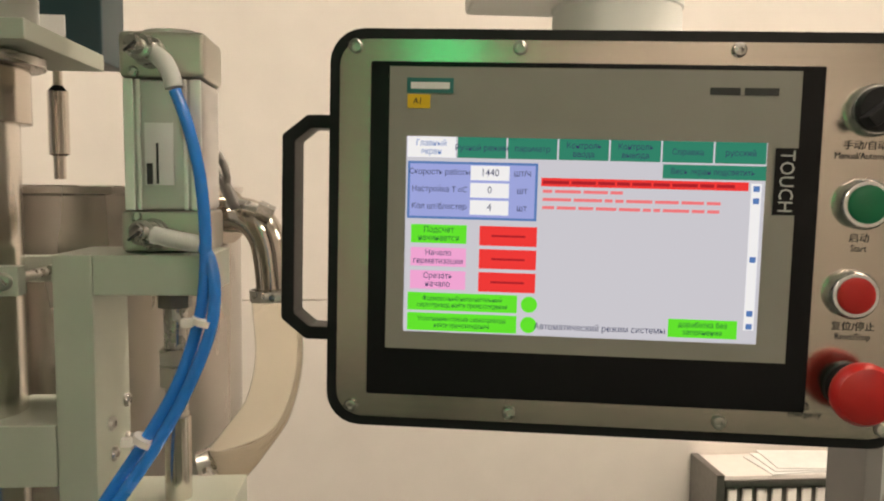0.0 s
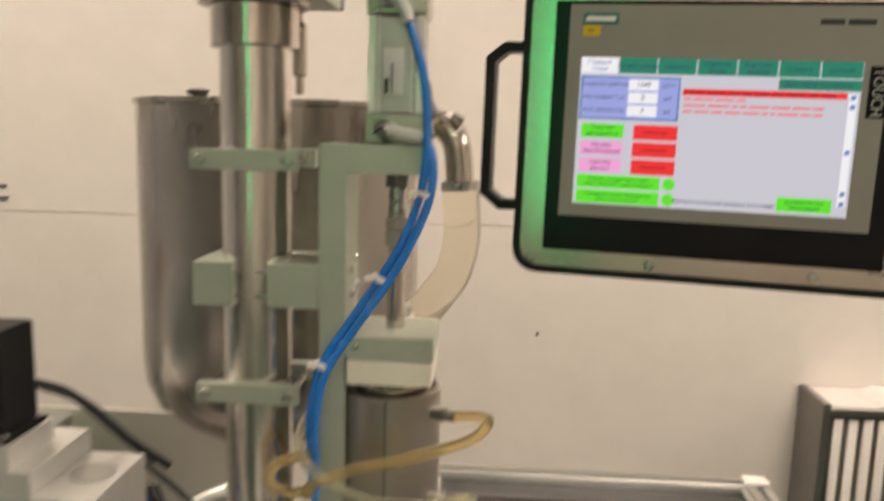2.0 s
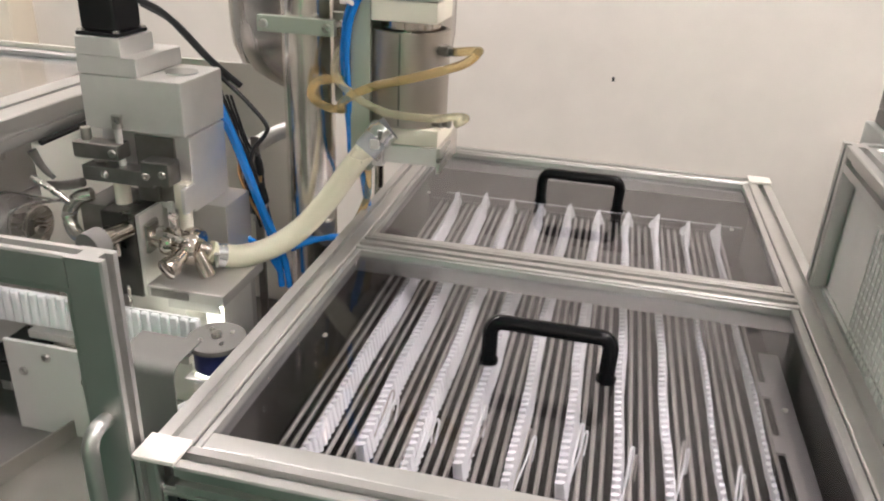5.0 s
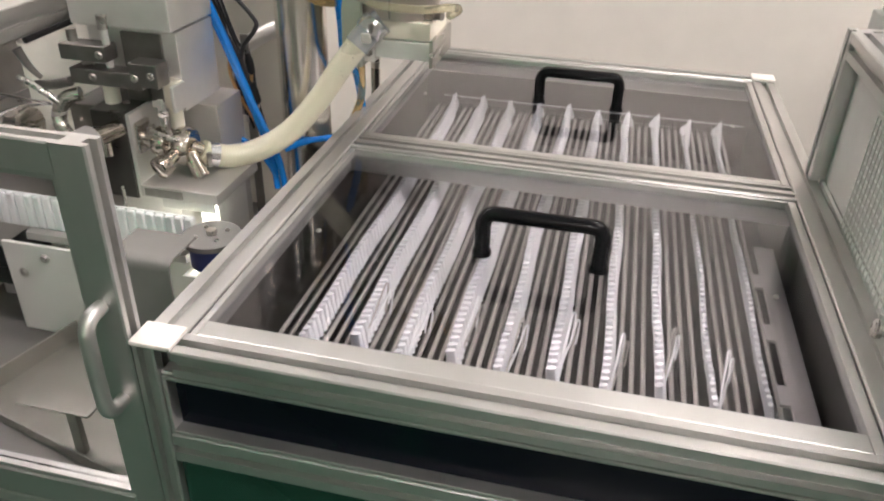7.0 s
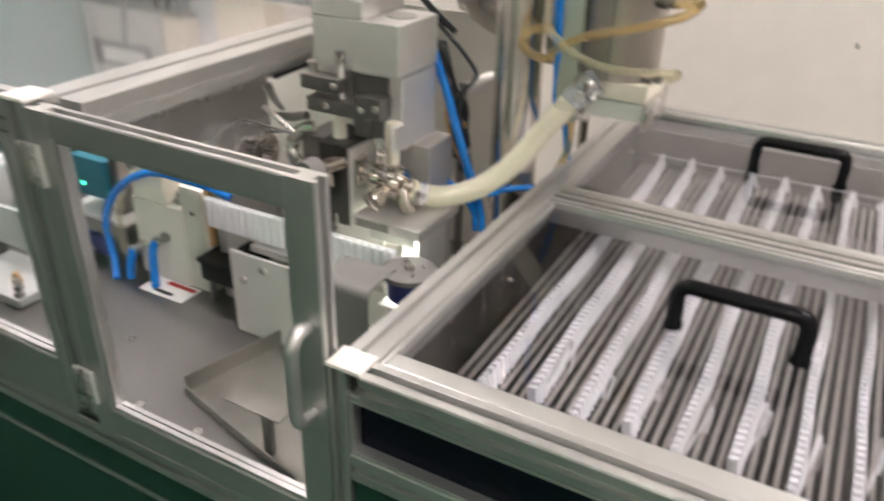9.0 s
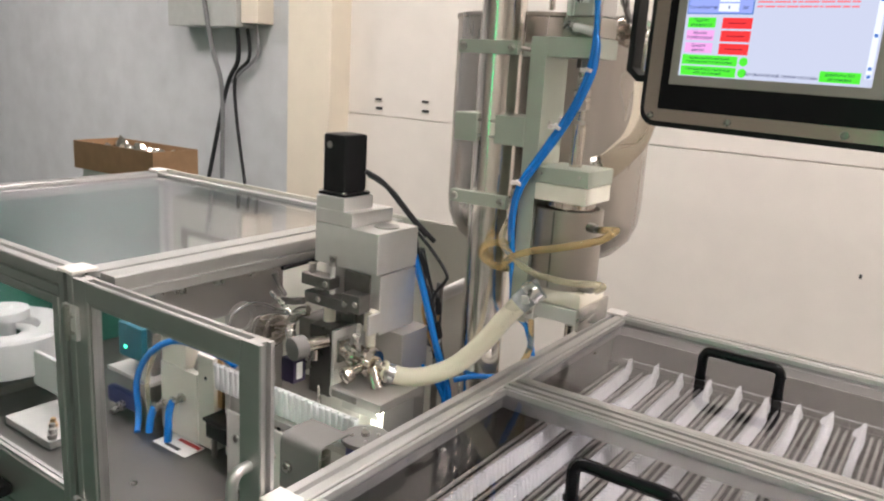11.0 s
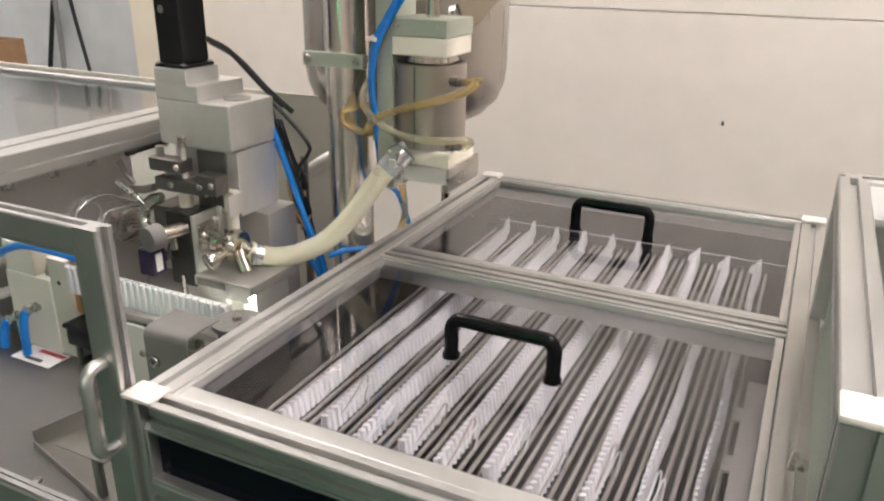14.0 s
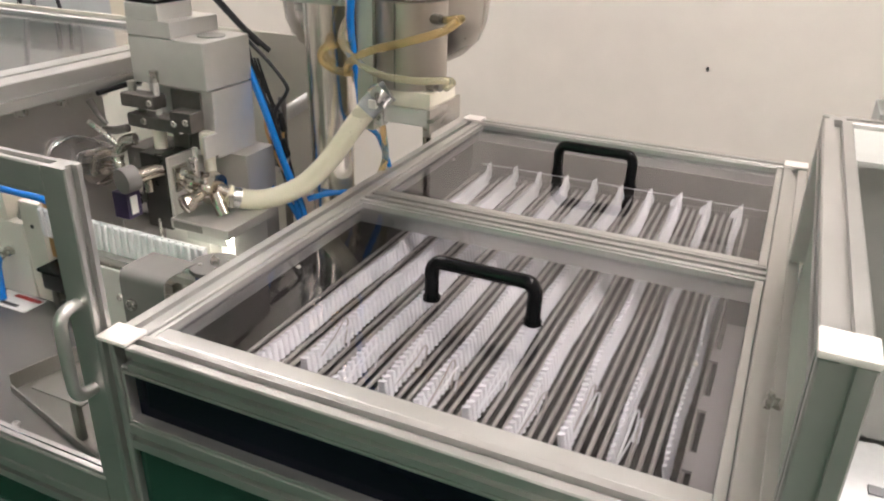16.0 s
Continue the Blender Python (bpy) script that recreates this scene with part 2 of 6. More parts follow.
def extrusion(bm, p0, p1, w, h, up=(0, 0, 1), slot=0.009, deep=0.007, slots="tbrl"):
    """Slotted aluminium profile from p0 to p1, w wide and h high, its axis through the section's middle."""
    p0, p1 = Vector(p0), Vector(p1)
    d = (p1 - p0).normalized()
    upv = Vector(up)
    side = d.cross(upv).normalized()
    upv = side.cross(d).normalized()
    a, b, s, c = w / 2, h / 2, slot / 2, 0.0015
    sec = []
    def edge(pa, pb, inward, cut):
        pa, pb = Vector(pa), Vector(pb)
        mid, along = (pa + pb) / 2, (pb - pa).normalized()
        iv = Vector(inward)
        sec.append(pa + along * c)
        if cut:
            sec.extend([mid - along * s, mid - along * s + iv * deep, mid + along * s + iv * deep, mid + along * s])
        sec.append(pb - along * c)
    edge((-a, -b), (a, -b), (0, 1), "b" in slots)
    edge((a, -b), (a, b), (-1, 0), "r" in slots)
    edge((a, b), (-a, b), (0, -1), "t" in slots)
    edge((-a, b), (-a, -b), (1, 0), "l" in slots)
    va = [bm.verts.new(p0 + side * q.x + upv * q.y) for q in sec]
    vb = [bm.verts.new(p1 + side * q.x + upv * q.y) for q in sec]
    n = len(sec)
    for i in range(n):
        j = (i + 1) % n
        bm.faces.new((va[i], va[j], vb[j], vb[i]))
    bm.faces.new(va[::-1])
    bm.faces.new(vb)
    return bm


def rounded_plate(bm, w, h, r, depth, m, seg=6):
    """A plate with rounded corners, w by h in its x and z, its front at y 0 and its back at y depth."""
    pts = []
    for cx, cz, a0 in ((w / 2 - r, h / 2 - r, 0), (-w / 2 + r, h / 2 - r, 90), (-w / 2 + r, -h / 2 + r, 180), (w / 2 - r, -h / 2 + r, 270)):
        for k in range(seg + 1):
            a = radians(a0 + 90 * k / seg)
            pts.append((cx + r * math.cos(a), cz + r * math.sin(a)))
    f = [bm.verts.new(m @ Vector((x, 0, z))) for x, z in pts]
    b = [bm.verts.new(m @ Vector((x, depth, z))) for x, z in pts]
    n = len(pts)
    for i in range(n):
        bm.faces.new((f[i], f[(i + 1) % n], b[(i + 1) % n], b[i]))
    bm.faces.new(f)
    bm.faces.new(b[::-1])
    return bm


def words(body, size, m, material, parent, name="lettering", sx=1.0, align="CENTER"):
    cu = bpy.data.curves.new(name, "FONT")
    cu.body, cu.size, cu.align_x, cu.align_y, cu.extrude = body, size, align, "CENTER", 0.0001
    cu.resolution_u = 2
    tmp = bpy.data.objects.new("tmp_text", cu)
    scene.collection.objects.link(tmp)
    bpy.context.view_layer.update()
    me = bpy.data.meshes.new_from_object(tmp.evaluated_get(bpy.context.evaluated_depsgraph_get()))
    bpy.data.objects.remove(tmp)
    bm = bmesh.new()
    bm.from_mesh(me)
    bm.transform(m @ Matrix.Rotation(radians(90), 4, "X") @ Matrix.Diagonal((sx, 1, 1, 1)))
    bpy.data.meshes.remove(me)
    return part(name, bm, material, parent, smooth=False)


def screw(parent, at, axis, r=0.004, name="screw"):
    bm = B()
    at, axis = Vector(at), Vector(axis).normalized()
    lathe(bm, [(0, -0.001), (r, -0.001), (r, r * 0.35), (r * 0.8, r * 0.6), (r * 0.45, r * 0.65), (r * 0.42, r * 0.2), (0, r * 0.2)], at, axis, 12)
    return part(name, bm, M["bolt"], parent)

# ---------------------------------------------------------------- room
structure("floor", box(B(), -6, 5, -4.5, 4, -0.1, 0), M["floor"], "glossy green epoxy factory floor", "floor")
structure("ceiling", box(B(), -6, 5, -4.5, 4, 3.0, 3.1), M["ceiling"], "plain white painted ceiling", "ceiling")
bm = B()
box(bm, -2.028, 5, 2.20, 2.35, 0, 3.0)
structure("wall_north", bm, M["wall"], "smooth cream-white panelled back wall", "wall")
structure("wall_north_lower", box(B(), -2.028, 5, 2.178, 2.199, 0, 1.150, 0.002), M["wall"], "lower wall panel with a level joint", "wall panel")
structure("wall_north_upper", box(B(), -2.028, 5, 2.182, 2.199, 1.154, 3.0, 0.002), M["wall"], "upper wall panel above the level joint", "wall panel")
structure("pillar", box(B(), -2.29, -2.03, 2.06, 2.35, 0, 3.0, 0.006), M["wall_cream"], "cream plastered wall pillar", "pillar")
structure("wall_north_left", box(B(), -6, -2.291, 2.2, 2.35, 0, 3.0), M["wall_grey"], "scuffed grey-white plaster wall", "wall")
structure("wall_west", box(B(), -6.15, -6, -4.5, 4, 0, 3.0), M["wall_grey"], "plain grey-white side wall", "wall")
structure("wall_east", box(B(), 5, 5.15, -4.5, 4, 0, 3.0), M["wall"], "plain side wall", "wall")
structure("wall_south", box(B(), -6, 5, -4.65, -4.5, 0, 3.0), M["wall"], "plain cream wall behind the walkway", "wall")

M["lit"] = glow("led_panel_light", (1.0, 0.87, 0.77), 40.0)
for cx, cy in ((-1.5, 0.9), (1.0, 0.9), (3.4, 0.6), (-4.0, 0.6), (1.3, -0.45), (0.6, -3.3)):
    t = thing("ceiling_light", (cx, cy, 3.0), "white recessed ceiling light panel", "light", "ceiling lights")
    bm = B()
    for a, b, c, d in ((-0.62, 0.62, -0.17, -0.15), (-0.62, 0.62, 0.15, 0.17), (-0.62, -0.6, -0.15, 0.15), (0.6, 0.62, -0.15, 0.15)):
        box(bm, cx + a, cx + b, cy + c, cy + d, 2.975, 2.999)
    part("frame", bm, M["alu"], t)
    part("diffuser", box(B(), cx - 0.6, cx + 0.6, cy - 0.15, cy + 0.15, 2.985, 2.998), M["lit"], t, "glowing white diffuser")

# Unseen green emitter, added so the steel shows green reflections.
M["reflection_glow"] = glow("added_green_glow", (0.02, 0.75, 0.25), 6.0)
t = thing("green_reflection_source", (-0.72, -2.45, 0.0), "unseen green glowing panel added for the green reflections", "signal light")
part("lens", box(B(), -0.78, -0.66, -2.46, -2.44, 1.0, 2.3, 0.004), M["reflection_glow"], t, "added green glowing strip")
part("stand", box(B(), -0.80, -0.64, -2.50, -2.462, 0.0, 2.33, 0.006), M["black"], t)


# small marks on the wall
def wall_mark(x, z, w, h):
    t = part("wall_mark", box(B(), x - w / 2, x + w / 2, 2.174, 2.1815, z - h / 2, z + h / 2, 0.001), M["ink"])
    return tagged(t, "small dark mark on the cream wall", "mark")


wall_mark(0.07, 0.826, 0.008, 0.014)
for x, z in ((-1.853, 1.222), (-1.848, 1.185), (-1.603, 1.228), (-1.60, 1.19)):
    wall_mark(x, z, 0.03, 0.01)

# electric box on the left wall
t = thing("distribution_box", (-3.1, 2.2, 1.45), "grey-white electric distribution box on the wall", "electric box")
part("body", box(B(), -3.18, -2.66, 2.08, 2.2, 1.5, 1.95, 0.008), M["cabinet"], t)
part("window", box(B(), -3.10, -2.72, 2.072, 2.079, 1.66, 1.78, 0.003), M["inside"], t, "dark breaker window")
part("breaker", box(B(), -3.02, -2.76, 2.055, 2.071, 1.69, 1.75, 0.004), M["paper"], t, "white breaker row")
part("side_duct", box(B(), -2.65, -2.53, 2.10, 2.2, 1.52, 2.2, 0.006), M["wall_cream"], t)
for pts, r, mm in (([(-2.86, 2.05, 1.66), (-2.86, 2.1, 1.4), (-2.85, 2.15, 1.2), (-2.88, 2.17, 0.75)], 0.012, "grey_cable"),
                   ([(-2.72, 2.14, 1.5), (-2.73, 2.15, 1.35), (-2.83, 2.16, 1.2), (-3.0, 2.17, 0.7)], 0.011, "cable"),
                   ([(-2.66, 2.15, 1.5), (-2.66, 2.16, 1.36), (-2.78, 2.17, 1.22), (-2.7, 2.17, 0.72)], 0.009, "cable"),
                   ([(-2.60, 2.15, 1.52), (-2.60, 2.16, 1.38), (-2.72, 2.17, 1.30), (-2.80, 2.17, 1.24)], 0.008, "grey_cable")):
    c = part("wall_cable", sweep(B(), pts, r, 8), M[mm])
    tagged(c, "loose electric cable hanging down the wall", "cable")


# ---------------------------------------------------------------- cooling table
TX0, TX1, TY0, TY1, TZ = -0.280, 0.367, 0.125, 1.098, 0.885
RW, RH = 0.037, 0.040
table = thing("cooling_table", (0.04, 0.6, 0.0), "aluminium-framed cooling table with clear lids", "cooling table")


def rail(p0, p1, w, h, parent, name="rail", slots="tbrl", label=""):
    return part(name, extrusion(B(), p0, p1, w, h, slots=slots), M["alu"], parent, label)


zc = TZ - RH / 2
rail((TX0 + RW / 2, TY0 + 0.03, zc), (TX0 + RW / 2, TY1 - 0.03, zc), RW, RH, table)
rail((TX1 - RW / 2, TY0 + 0.03, zc), (TX1 - RW / 2, TY1 - 0.03, zc), RW, RH, table)
rail((TX0 + RW, TY0 + 0.015, TZ - 0.014), (TX1 - RW, TY0 + 0.015, TZ - 0.014), 0.030, 0.028, table, "rail", "tbr")
rail((TX0 + RW, TY1 - 0.015, zc), (TX1 - RW, TY1 - 0.015, zc), 0.030, RH, table)
for x, s in ((TX0 + RW / 2, -1), (TX1 - RW / 2, 1)):
    for y in (TY0 + 0.015, TY1 - 0.015):
        px = x + s * 0.008
        part("post", extrusion(B(), (px, y, 0.06), (px, y, TZ - 0.0005), 0.021, 0.030, up=(0, 1, 0)), M["alu"], table)
        part("corner_cap", box(B(), x - RW / 2 - 0.001, x + RW / 2 + 0.001, y - 0.016, y + 0.016, TZ, TZ + 0.005, 0.0015), M["cap"], table, "white plastic end cap")
        part("foot", lathe(B(), [(0, 0), (0.03, 0), (0.03, 0.012), (0.01, 0.02), (0.01, 0.06), (0, 0.06)], (x, y, 0.0)), M["black"], table)
# middle cross beam between the two lids
rail((TX0 + RW, 0.601, zc), (TX1 - RW, 0.601, zc), 0.022, RH, table, "cross_beam", "tb")
rail((TX0 + RW, 0.6235, zc), (TX1 - RW, 0.6235, zc), 0.022, RH - 0.004, table, "cross_beam", "tb")
# front face: recessed window, lower rail, skirt panel
WX0, WX1, WZ0, WZ1 = TX0 + 0.026, TX1 - 0.026, 0.790, 0.849
part("lower_rail", extrusion(B(), (TX0 + 0.0215, TY0 + 0.016, 0.768), (TX1 - 0.0215, TY0 + 0.016, 0.768), 0.028, 0.034, slots="rl"), M["alu"], table)
bm = B()
for a, b, c, d in ((WX0 - 0.0045, WX1 + 0.0045, WZ1, WZ1 + 0.0045), (WX0 - 0.0045, WX1 + 0.0045, WZ0 - 0.0045, WZ0), (WX0 - 0.0045, WX0, WZ0, WZ1), (WX1, WX1 + 0.0045, WZ0, WZ1)):
    box(bm, a, b, TY0 + 0.003, TY0 + 0.026, c, d, 0.0015)
part("window_frame", bm, M["alu"], table)
part("header_rail", extrusion(B(), (TX0 + 0.0215, TY0 + 0.018, 0.8553), (TX1 - 0.0215, TY0 + 0.018, 0.8553), 0.026, 0.0032, slots=""), M["alu"], table)
part("front_window", box(B(), WX0, WX1, TY0 + 0.016, TY0 + 0.020, WZ0, WZ1), M["dark_pane"], table, "black tinted window strip")
part("skirt_panel", box(B(), TX0 + 0.0215, TX1 - 0.0215, TY0 + 0.008, TY0 + 0.014, 0.09, 0.7505, 0.002), M["green_panel"], table, "skirt panel coloured green after the floor's reflection")
part("bottom_rail", extrusion(B(), (TX0 + RW, TY0 + 0.016, 0.075), (TX1 - RW, TY0 + 0.016, 0.075), 0.028, 0.030), M["alu"], table)
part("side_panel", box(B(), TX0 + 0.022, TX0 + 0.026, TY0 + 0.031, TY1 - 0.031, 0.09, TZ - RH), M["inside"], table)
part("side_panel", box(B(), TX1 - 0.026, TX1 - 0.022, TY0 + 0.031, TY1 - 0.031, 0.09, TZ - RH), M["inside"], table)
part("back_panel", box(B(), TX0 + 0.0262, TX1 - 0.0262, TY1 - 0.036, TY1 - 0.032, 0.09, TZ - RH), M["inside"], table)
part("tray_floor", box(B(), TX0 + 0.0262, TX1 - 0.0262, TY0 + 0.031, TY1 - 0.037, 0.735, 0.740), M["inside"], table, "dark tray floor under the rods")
bm = B()
box(bm, 0.298, 0.322, 0.16, 0.60, 0.802, 0.806, 0.001)
for k in range(4):
    box(bm, 0.288, 0.299, 0.185 + 0.105 * k, 0.215 + 0.105 * k, 0.802, 0.806, 0.001)
part("side_plate", bm, M["plate"], table, "notched steel side plate")
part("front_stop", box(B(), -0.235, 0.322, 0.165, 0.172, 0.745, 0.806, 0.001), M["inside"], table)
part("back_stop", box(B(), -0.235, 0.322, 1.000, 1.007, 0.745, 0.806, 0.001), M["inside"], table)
g = part("end_fence", box(B(), -0.205, 0.318, 0.978, 0.9805, 0.792, 0.829, 0.0006), M["glass"], table, "clear acrylic end fence")
g.visible_shadow = False
part("thread_line", cyl(B(), (-0.2, 0.9765, 0.8295), (0.318, 0.9765, 0.8295), 0.0009, seg=6), M["white"], table)
for i in range(4):
    part("end_disc", lathe(B(), [(0, 0.8032), (0.025, 0.8032), (0.025, 0.8062), (0.0235, 0.8070), (0, 0.8070)], (-0.128 + 0.1008 * i, 0.237, 0), seg=28), M["gloss_black"], table, "black disc at the end of the strips")
STRIP_X = [-0.178 + 0.0504 * i for i in range(10)]
rod_me = None
for i in range(-2, 10):
    for k in range(3):
        x = -0.178 + 0.0504 * i + 0.0138 + 0.0114 * k
        if x < -0.228 or x > 0.296:
            continue
        if rod_me is None:
            ob = part("guide_rod", cyl(B(), (x, 0.172, 0.800), (x, 1.000, 0.800), 0.0025, seg=8), M["rod"], table)
            rod_me, rod_x = ob.data, x
        else:
            ob = new("guide_rod", rod_me)
            ob.parent = table
            ob.location = (x - rod_x, 0, 0)

# lids
def lid(y0, y1, hy):
    t = thing("lid", (0.05, (y0 + y1) / 2, TZ - 0.012), "clear acrylic lid with a black bow handle", "lid", "table lids")
    x0, x1, w = TX0 + RW + 0.001, TX1 - RW - 0.001, 0.007
    for a, b, c, d, nm in ((x0, x0 + w, y0, y1, "frame_side"), (x1 - 0.010, x1, y0, y1, "frame_side"), (x0 + w, x1 - 0.010, y0, y0 + (0.022 if y0 < 0.3 else 0.014), "frame_front"), (x0 + w, x1 - 0.010, y1 - 0.005, y1, "frame_back")):
        bm = B()
        box(bm, a, b, c, d, TZ - 0.016, TZ - 0.002, 0.0015)
        part(nm, bm, M["alu"], t)
    g = part("pane", box(B(), x0 + w - 0.003, x1 - 0.007, y0 + 0.012, y1 - 0.003, TZ - 0.0145, TZ - 0.0095), M["tint"], t, "clear acrylic pane")
    g.visible_shadow = False
    bm = B()
    z0, zt = TZ - 0.0095, TZ + 0.040
    sweep(bm, [(-0.021, hy, z0), (-0.021, hy, z0 + 0.02), (-0.021, hy, zt - 0.012), (-0.016, hy, zt - 0.003), (-0.009, hy, zt), (0.02, hy, zt), (0.066, hy, zt), (0.092, hy, zt), (0.099, hy, zt - 0.003), (0.103, hy, zt - 0.012), (0.103, hy, z0 + 0.02), (0.103, hy, z0)], 0.0085, 14, 4)
    h = part("handle", bm, M["gloss_black"], t, "glossy black bow handle")
    for x in (-0.021, 0.103):
        part("handle_foot", cyl(B(), (x, hy, z0 - 0.001), (x, hy, z0 + 0.004), 0.0105, seg=16), M["gloss_black"], t)
    for x in (x0 + w + 0.03, x1 - 0.05):
        screw(t, (x, (y0 + y1) / 2, z0), (0, 0, 1), 0.003)
    return t


lid(TY0 + 0.031, 0.589, 0.375)
lid(0.6355, TY1 - 0.031, 0.875)


# strips of moulded shells
def strip(x, y0, y1, k):
    rnd = random.Random(k)
    t = thing("suppository_strip", (x, y0, 0.80), "white ribbed strip of moulded plastic shells on the rods", "shell strip", "strips on the cooling table")
    bm = B()
    n = int((y1 - y0) / 0.0104)
    lean = rnd.uniform(-0.0015, 0.0015)
    wid = (0.95, 1.3, 1.0, 1.22, 1.0, 1.15, 0.95, 0.95, 0.60, 0.55)[k]
    for i in range(n):
        yy = y0 + (i + 0.5) * (y1 - y0) / n
        wob = 0.0012 * math.sin(i * 0.25 + k) + lean * math.sin(math.pi * i / n)
        m = Matrix.Translation((x + wob, yy, 0.8095 + 0.0008 * math.sin(i * 0.11 + 2 * k))) @ Matrix.Rotation(radians(-12 + rnd.uniform(-3, 3)), 4, "Y") @ Matrix.Rotation(radians(-10 + rnd.uniform(-5, 5)), 4, "X") @ Matrix.Diagonal((wid * 1.22, 1, 1, 1))
        bmesh.ops.create_cone(bm, cap_ends=True, segments=8, radius1=0.0046, radius2=0.0039, depth=0.0235, matrix=m)
    box(bm, x - 0.0012, x + 0.0012, y0 + 0.004, y1 - 0.004, 0.799, 0.812)
    part("shell_row", bm, M["white"], t)
    bm = B()
    for yy, s in ((y1, 1), ):
        vs = [bm.verts.new(p) for p in ((x - 0.006, yy - 0.03, 0.806), (x + 0.006, yy - 0.03, 0.806), (x + 0.007, yy + 0.004, 0.812), (x + 0.004, yy + 0.008, 0.842), (x - 0.002, yy + 0.002, 0.837), (x - 0.007, yy + 0.002, 0.812))]
        bm.faces.new(vs[:4] + vs[4:])
    bmesh.ops.solidify(bm, geom=bm.faces[:], thickness=0.0012)
    part("tail", bm, M["white"], t, "folded white tail end")
    fl = rnd.choice((-1, 1))
    bm = B()
    bm.faces.new([bm.verts.new(p) for p in ((x + 0.003, y1 + 0.006, 0.838), (x + fl * 0.011, y1 - 0.006, 0.829), (x + fl * 0.013, y1 - 0.012, 0.821), (x + fl * 0.004, y1 - 0.008, 0.817))])
    bmesh.ops.solidify(bm, geom=bm.faces[:], thickness=0.0010)
    part("tail_flap", bm, M["white"], t)
    if k not in (0, 9):
        for dx, dz in ((0.010, 0.026), (0.015, 0.018)):
            bm = sweep(B(), [(x + 0.004, y0 + 0.02, 0.806), (x + dx * 0.8, y0 + 0.055, 0.812 + dz * 0.5), (x + dx, y0 + 0.075, 0.812 + dz), (x + dx + 0.003, y0 + 0.078, 0.810 + dz), (x + dx + 0.002, y0 + 0.070, 0.806)], 0.0011, 6, 4)
            part("loose_end", bm, M["white"] if (k + int(dz * 1000)) % 3 else M["rod"], t)
    return t


for k, x in enumerate(STRIP_X):
    strip(x, 0.262 if k % 2 else 0.238, 0.955 + 0.008 * math.sin(k * 2.1), k)


# ---------------------------------------------------------------- column, tank and metering pump
CX, CY = -0.331, 0.655
col = thing("column_stand", (CX, CY, 0.0), "polished stainless column with bolted clamps", "column stand")
part("column", cyl(B(), (CX, CY, 0.02), (CX, CY, 1.53), 0.0345, seg=48), mat("polished_column_steel", (0.76, 0.72, 0.67), 0.2, 1.0, vary=0.04, scale=20, bump=0.01, bscale=150, stretch=(1, 1, 0.1)), col, "polished stainless column")
part("foot_plate", box(B(), CX - 0.09, CX + 0.09, CY - 0.09, CY + 0.09, 0.0, 0.02, 0.003), M["brushed"], col)
part("sleeve", cyl(B(), (CX, CY, 1.507), (CX, CY, 1.546), 0.0425, seg=48, bev=0.001), M["steel"], col)
part("flange", cyl(B(), (CX, CY, 1.5462), (CX, CY, 1.555), 0.053, seg=48, bev=0.0015), M["brushed"], col)
bm = B()
box(bm, -0.383, -0.262, 0.595, 0.735, 1.5555, 1.569, 0.0015)
part("top_plate", bm, M["sage"], col)
part("arm_socket", lathe(B(), [(0, 1.5695), (0.047, 1.5695), (0.047, 1.597), (0.046, 1.598), (0.046, 1.600), (0.047, 1.601), (0.047, 1.68), (0, 1.69)], (-0.331, 0.66, 0)), M["arm"], col)


def clamp(z):
    t = thing("column_clamp", (CX, CY, z), "bolted aluminium clamp bars round the column", "clamp", "column clamps")
    part("front_bar", box(B(), CX - 0.052, CX + 0.052, 0.612, 0.624, z - 0.010, z + 0.010, 0.0012), M["sage"], t)
    part("back_bar", box(B(), CX - 0.052, CX + 0.052, 0.690, 0.702, z - 0.010, z + 0.010, 0.0012), M["sage"], t)
    for s in (-1, 1):
        x = CX + s * 0.0425
        part("tie_bolt", cyl(B(), (x, 0.608, z), (x, 0.704, z), 0.0035, seg=12), M["bolt"], t)
        screw(t, (x, 0.612, z), (0, -1, 0), 0.0062, "bolt_head")
    return t


clamp(1.400)
clamp(1.168)

# split clamp blocks that carry the bracket
t = thing("bracket_clamp", (CX, CY, 1.278), "pair of aluminium blocks gripping the column", "clamp block")
part("block", box(B(), -0.386, -0.345, 0.618, 0.70, 1.256, 1.300, 0.0015), M["sage"], t)
part("block", box(B(), -0.312, -0.2605, 0.618, 0.70, 1.256, 1.300, 0.0015), M["sage"], t)
for z in (1.266, 1.290):
    part("bolt", cyl(B(), (-0.346, 0.624, z), (-0.311, 0.624, z), 0.003, seg=10), M["bolt"], t)

# tank
TKX, TKY, TKR = -0.377, 0.926, 0.185
tank = thing("product_tank", (TKX, TKY, 0.0), "open stainless product tank on slim legs", "tank")
prof = [(0, 1.005), (0.05, 1.008), (0.1, 1.02), (0.145, 1.042), (0.17, 1.067), (0.182, 1.097), (TKR, 1.125), (TKR, 1.455), (TKR + 0.003, 1.457), (TKR + 0.003, 1.463), (TKR - 0.004, 1.463), (TKR - 0.004, 1.13), (0.16, 1.07), (0.1, 1.03), (0, 1.02)]
part("vessel", lathe(B(), prof, (TKX, TKY, 0), seg=64), M["tank"], tank)
for a in (80, 168, 215):
    x, y = TKX + 0.13 * math.cos(radians(a)), TKY + 0.13 * math.sin(radians(a))
    part("leg", cyl(B(), (x, y, 0.0), (x, y, 1.06), 0.009, seg=12), M["brushed"], tank)
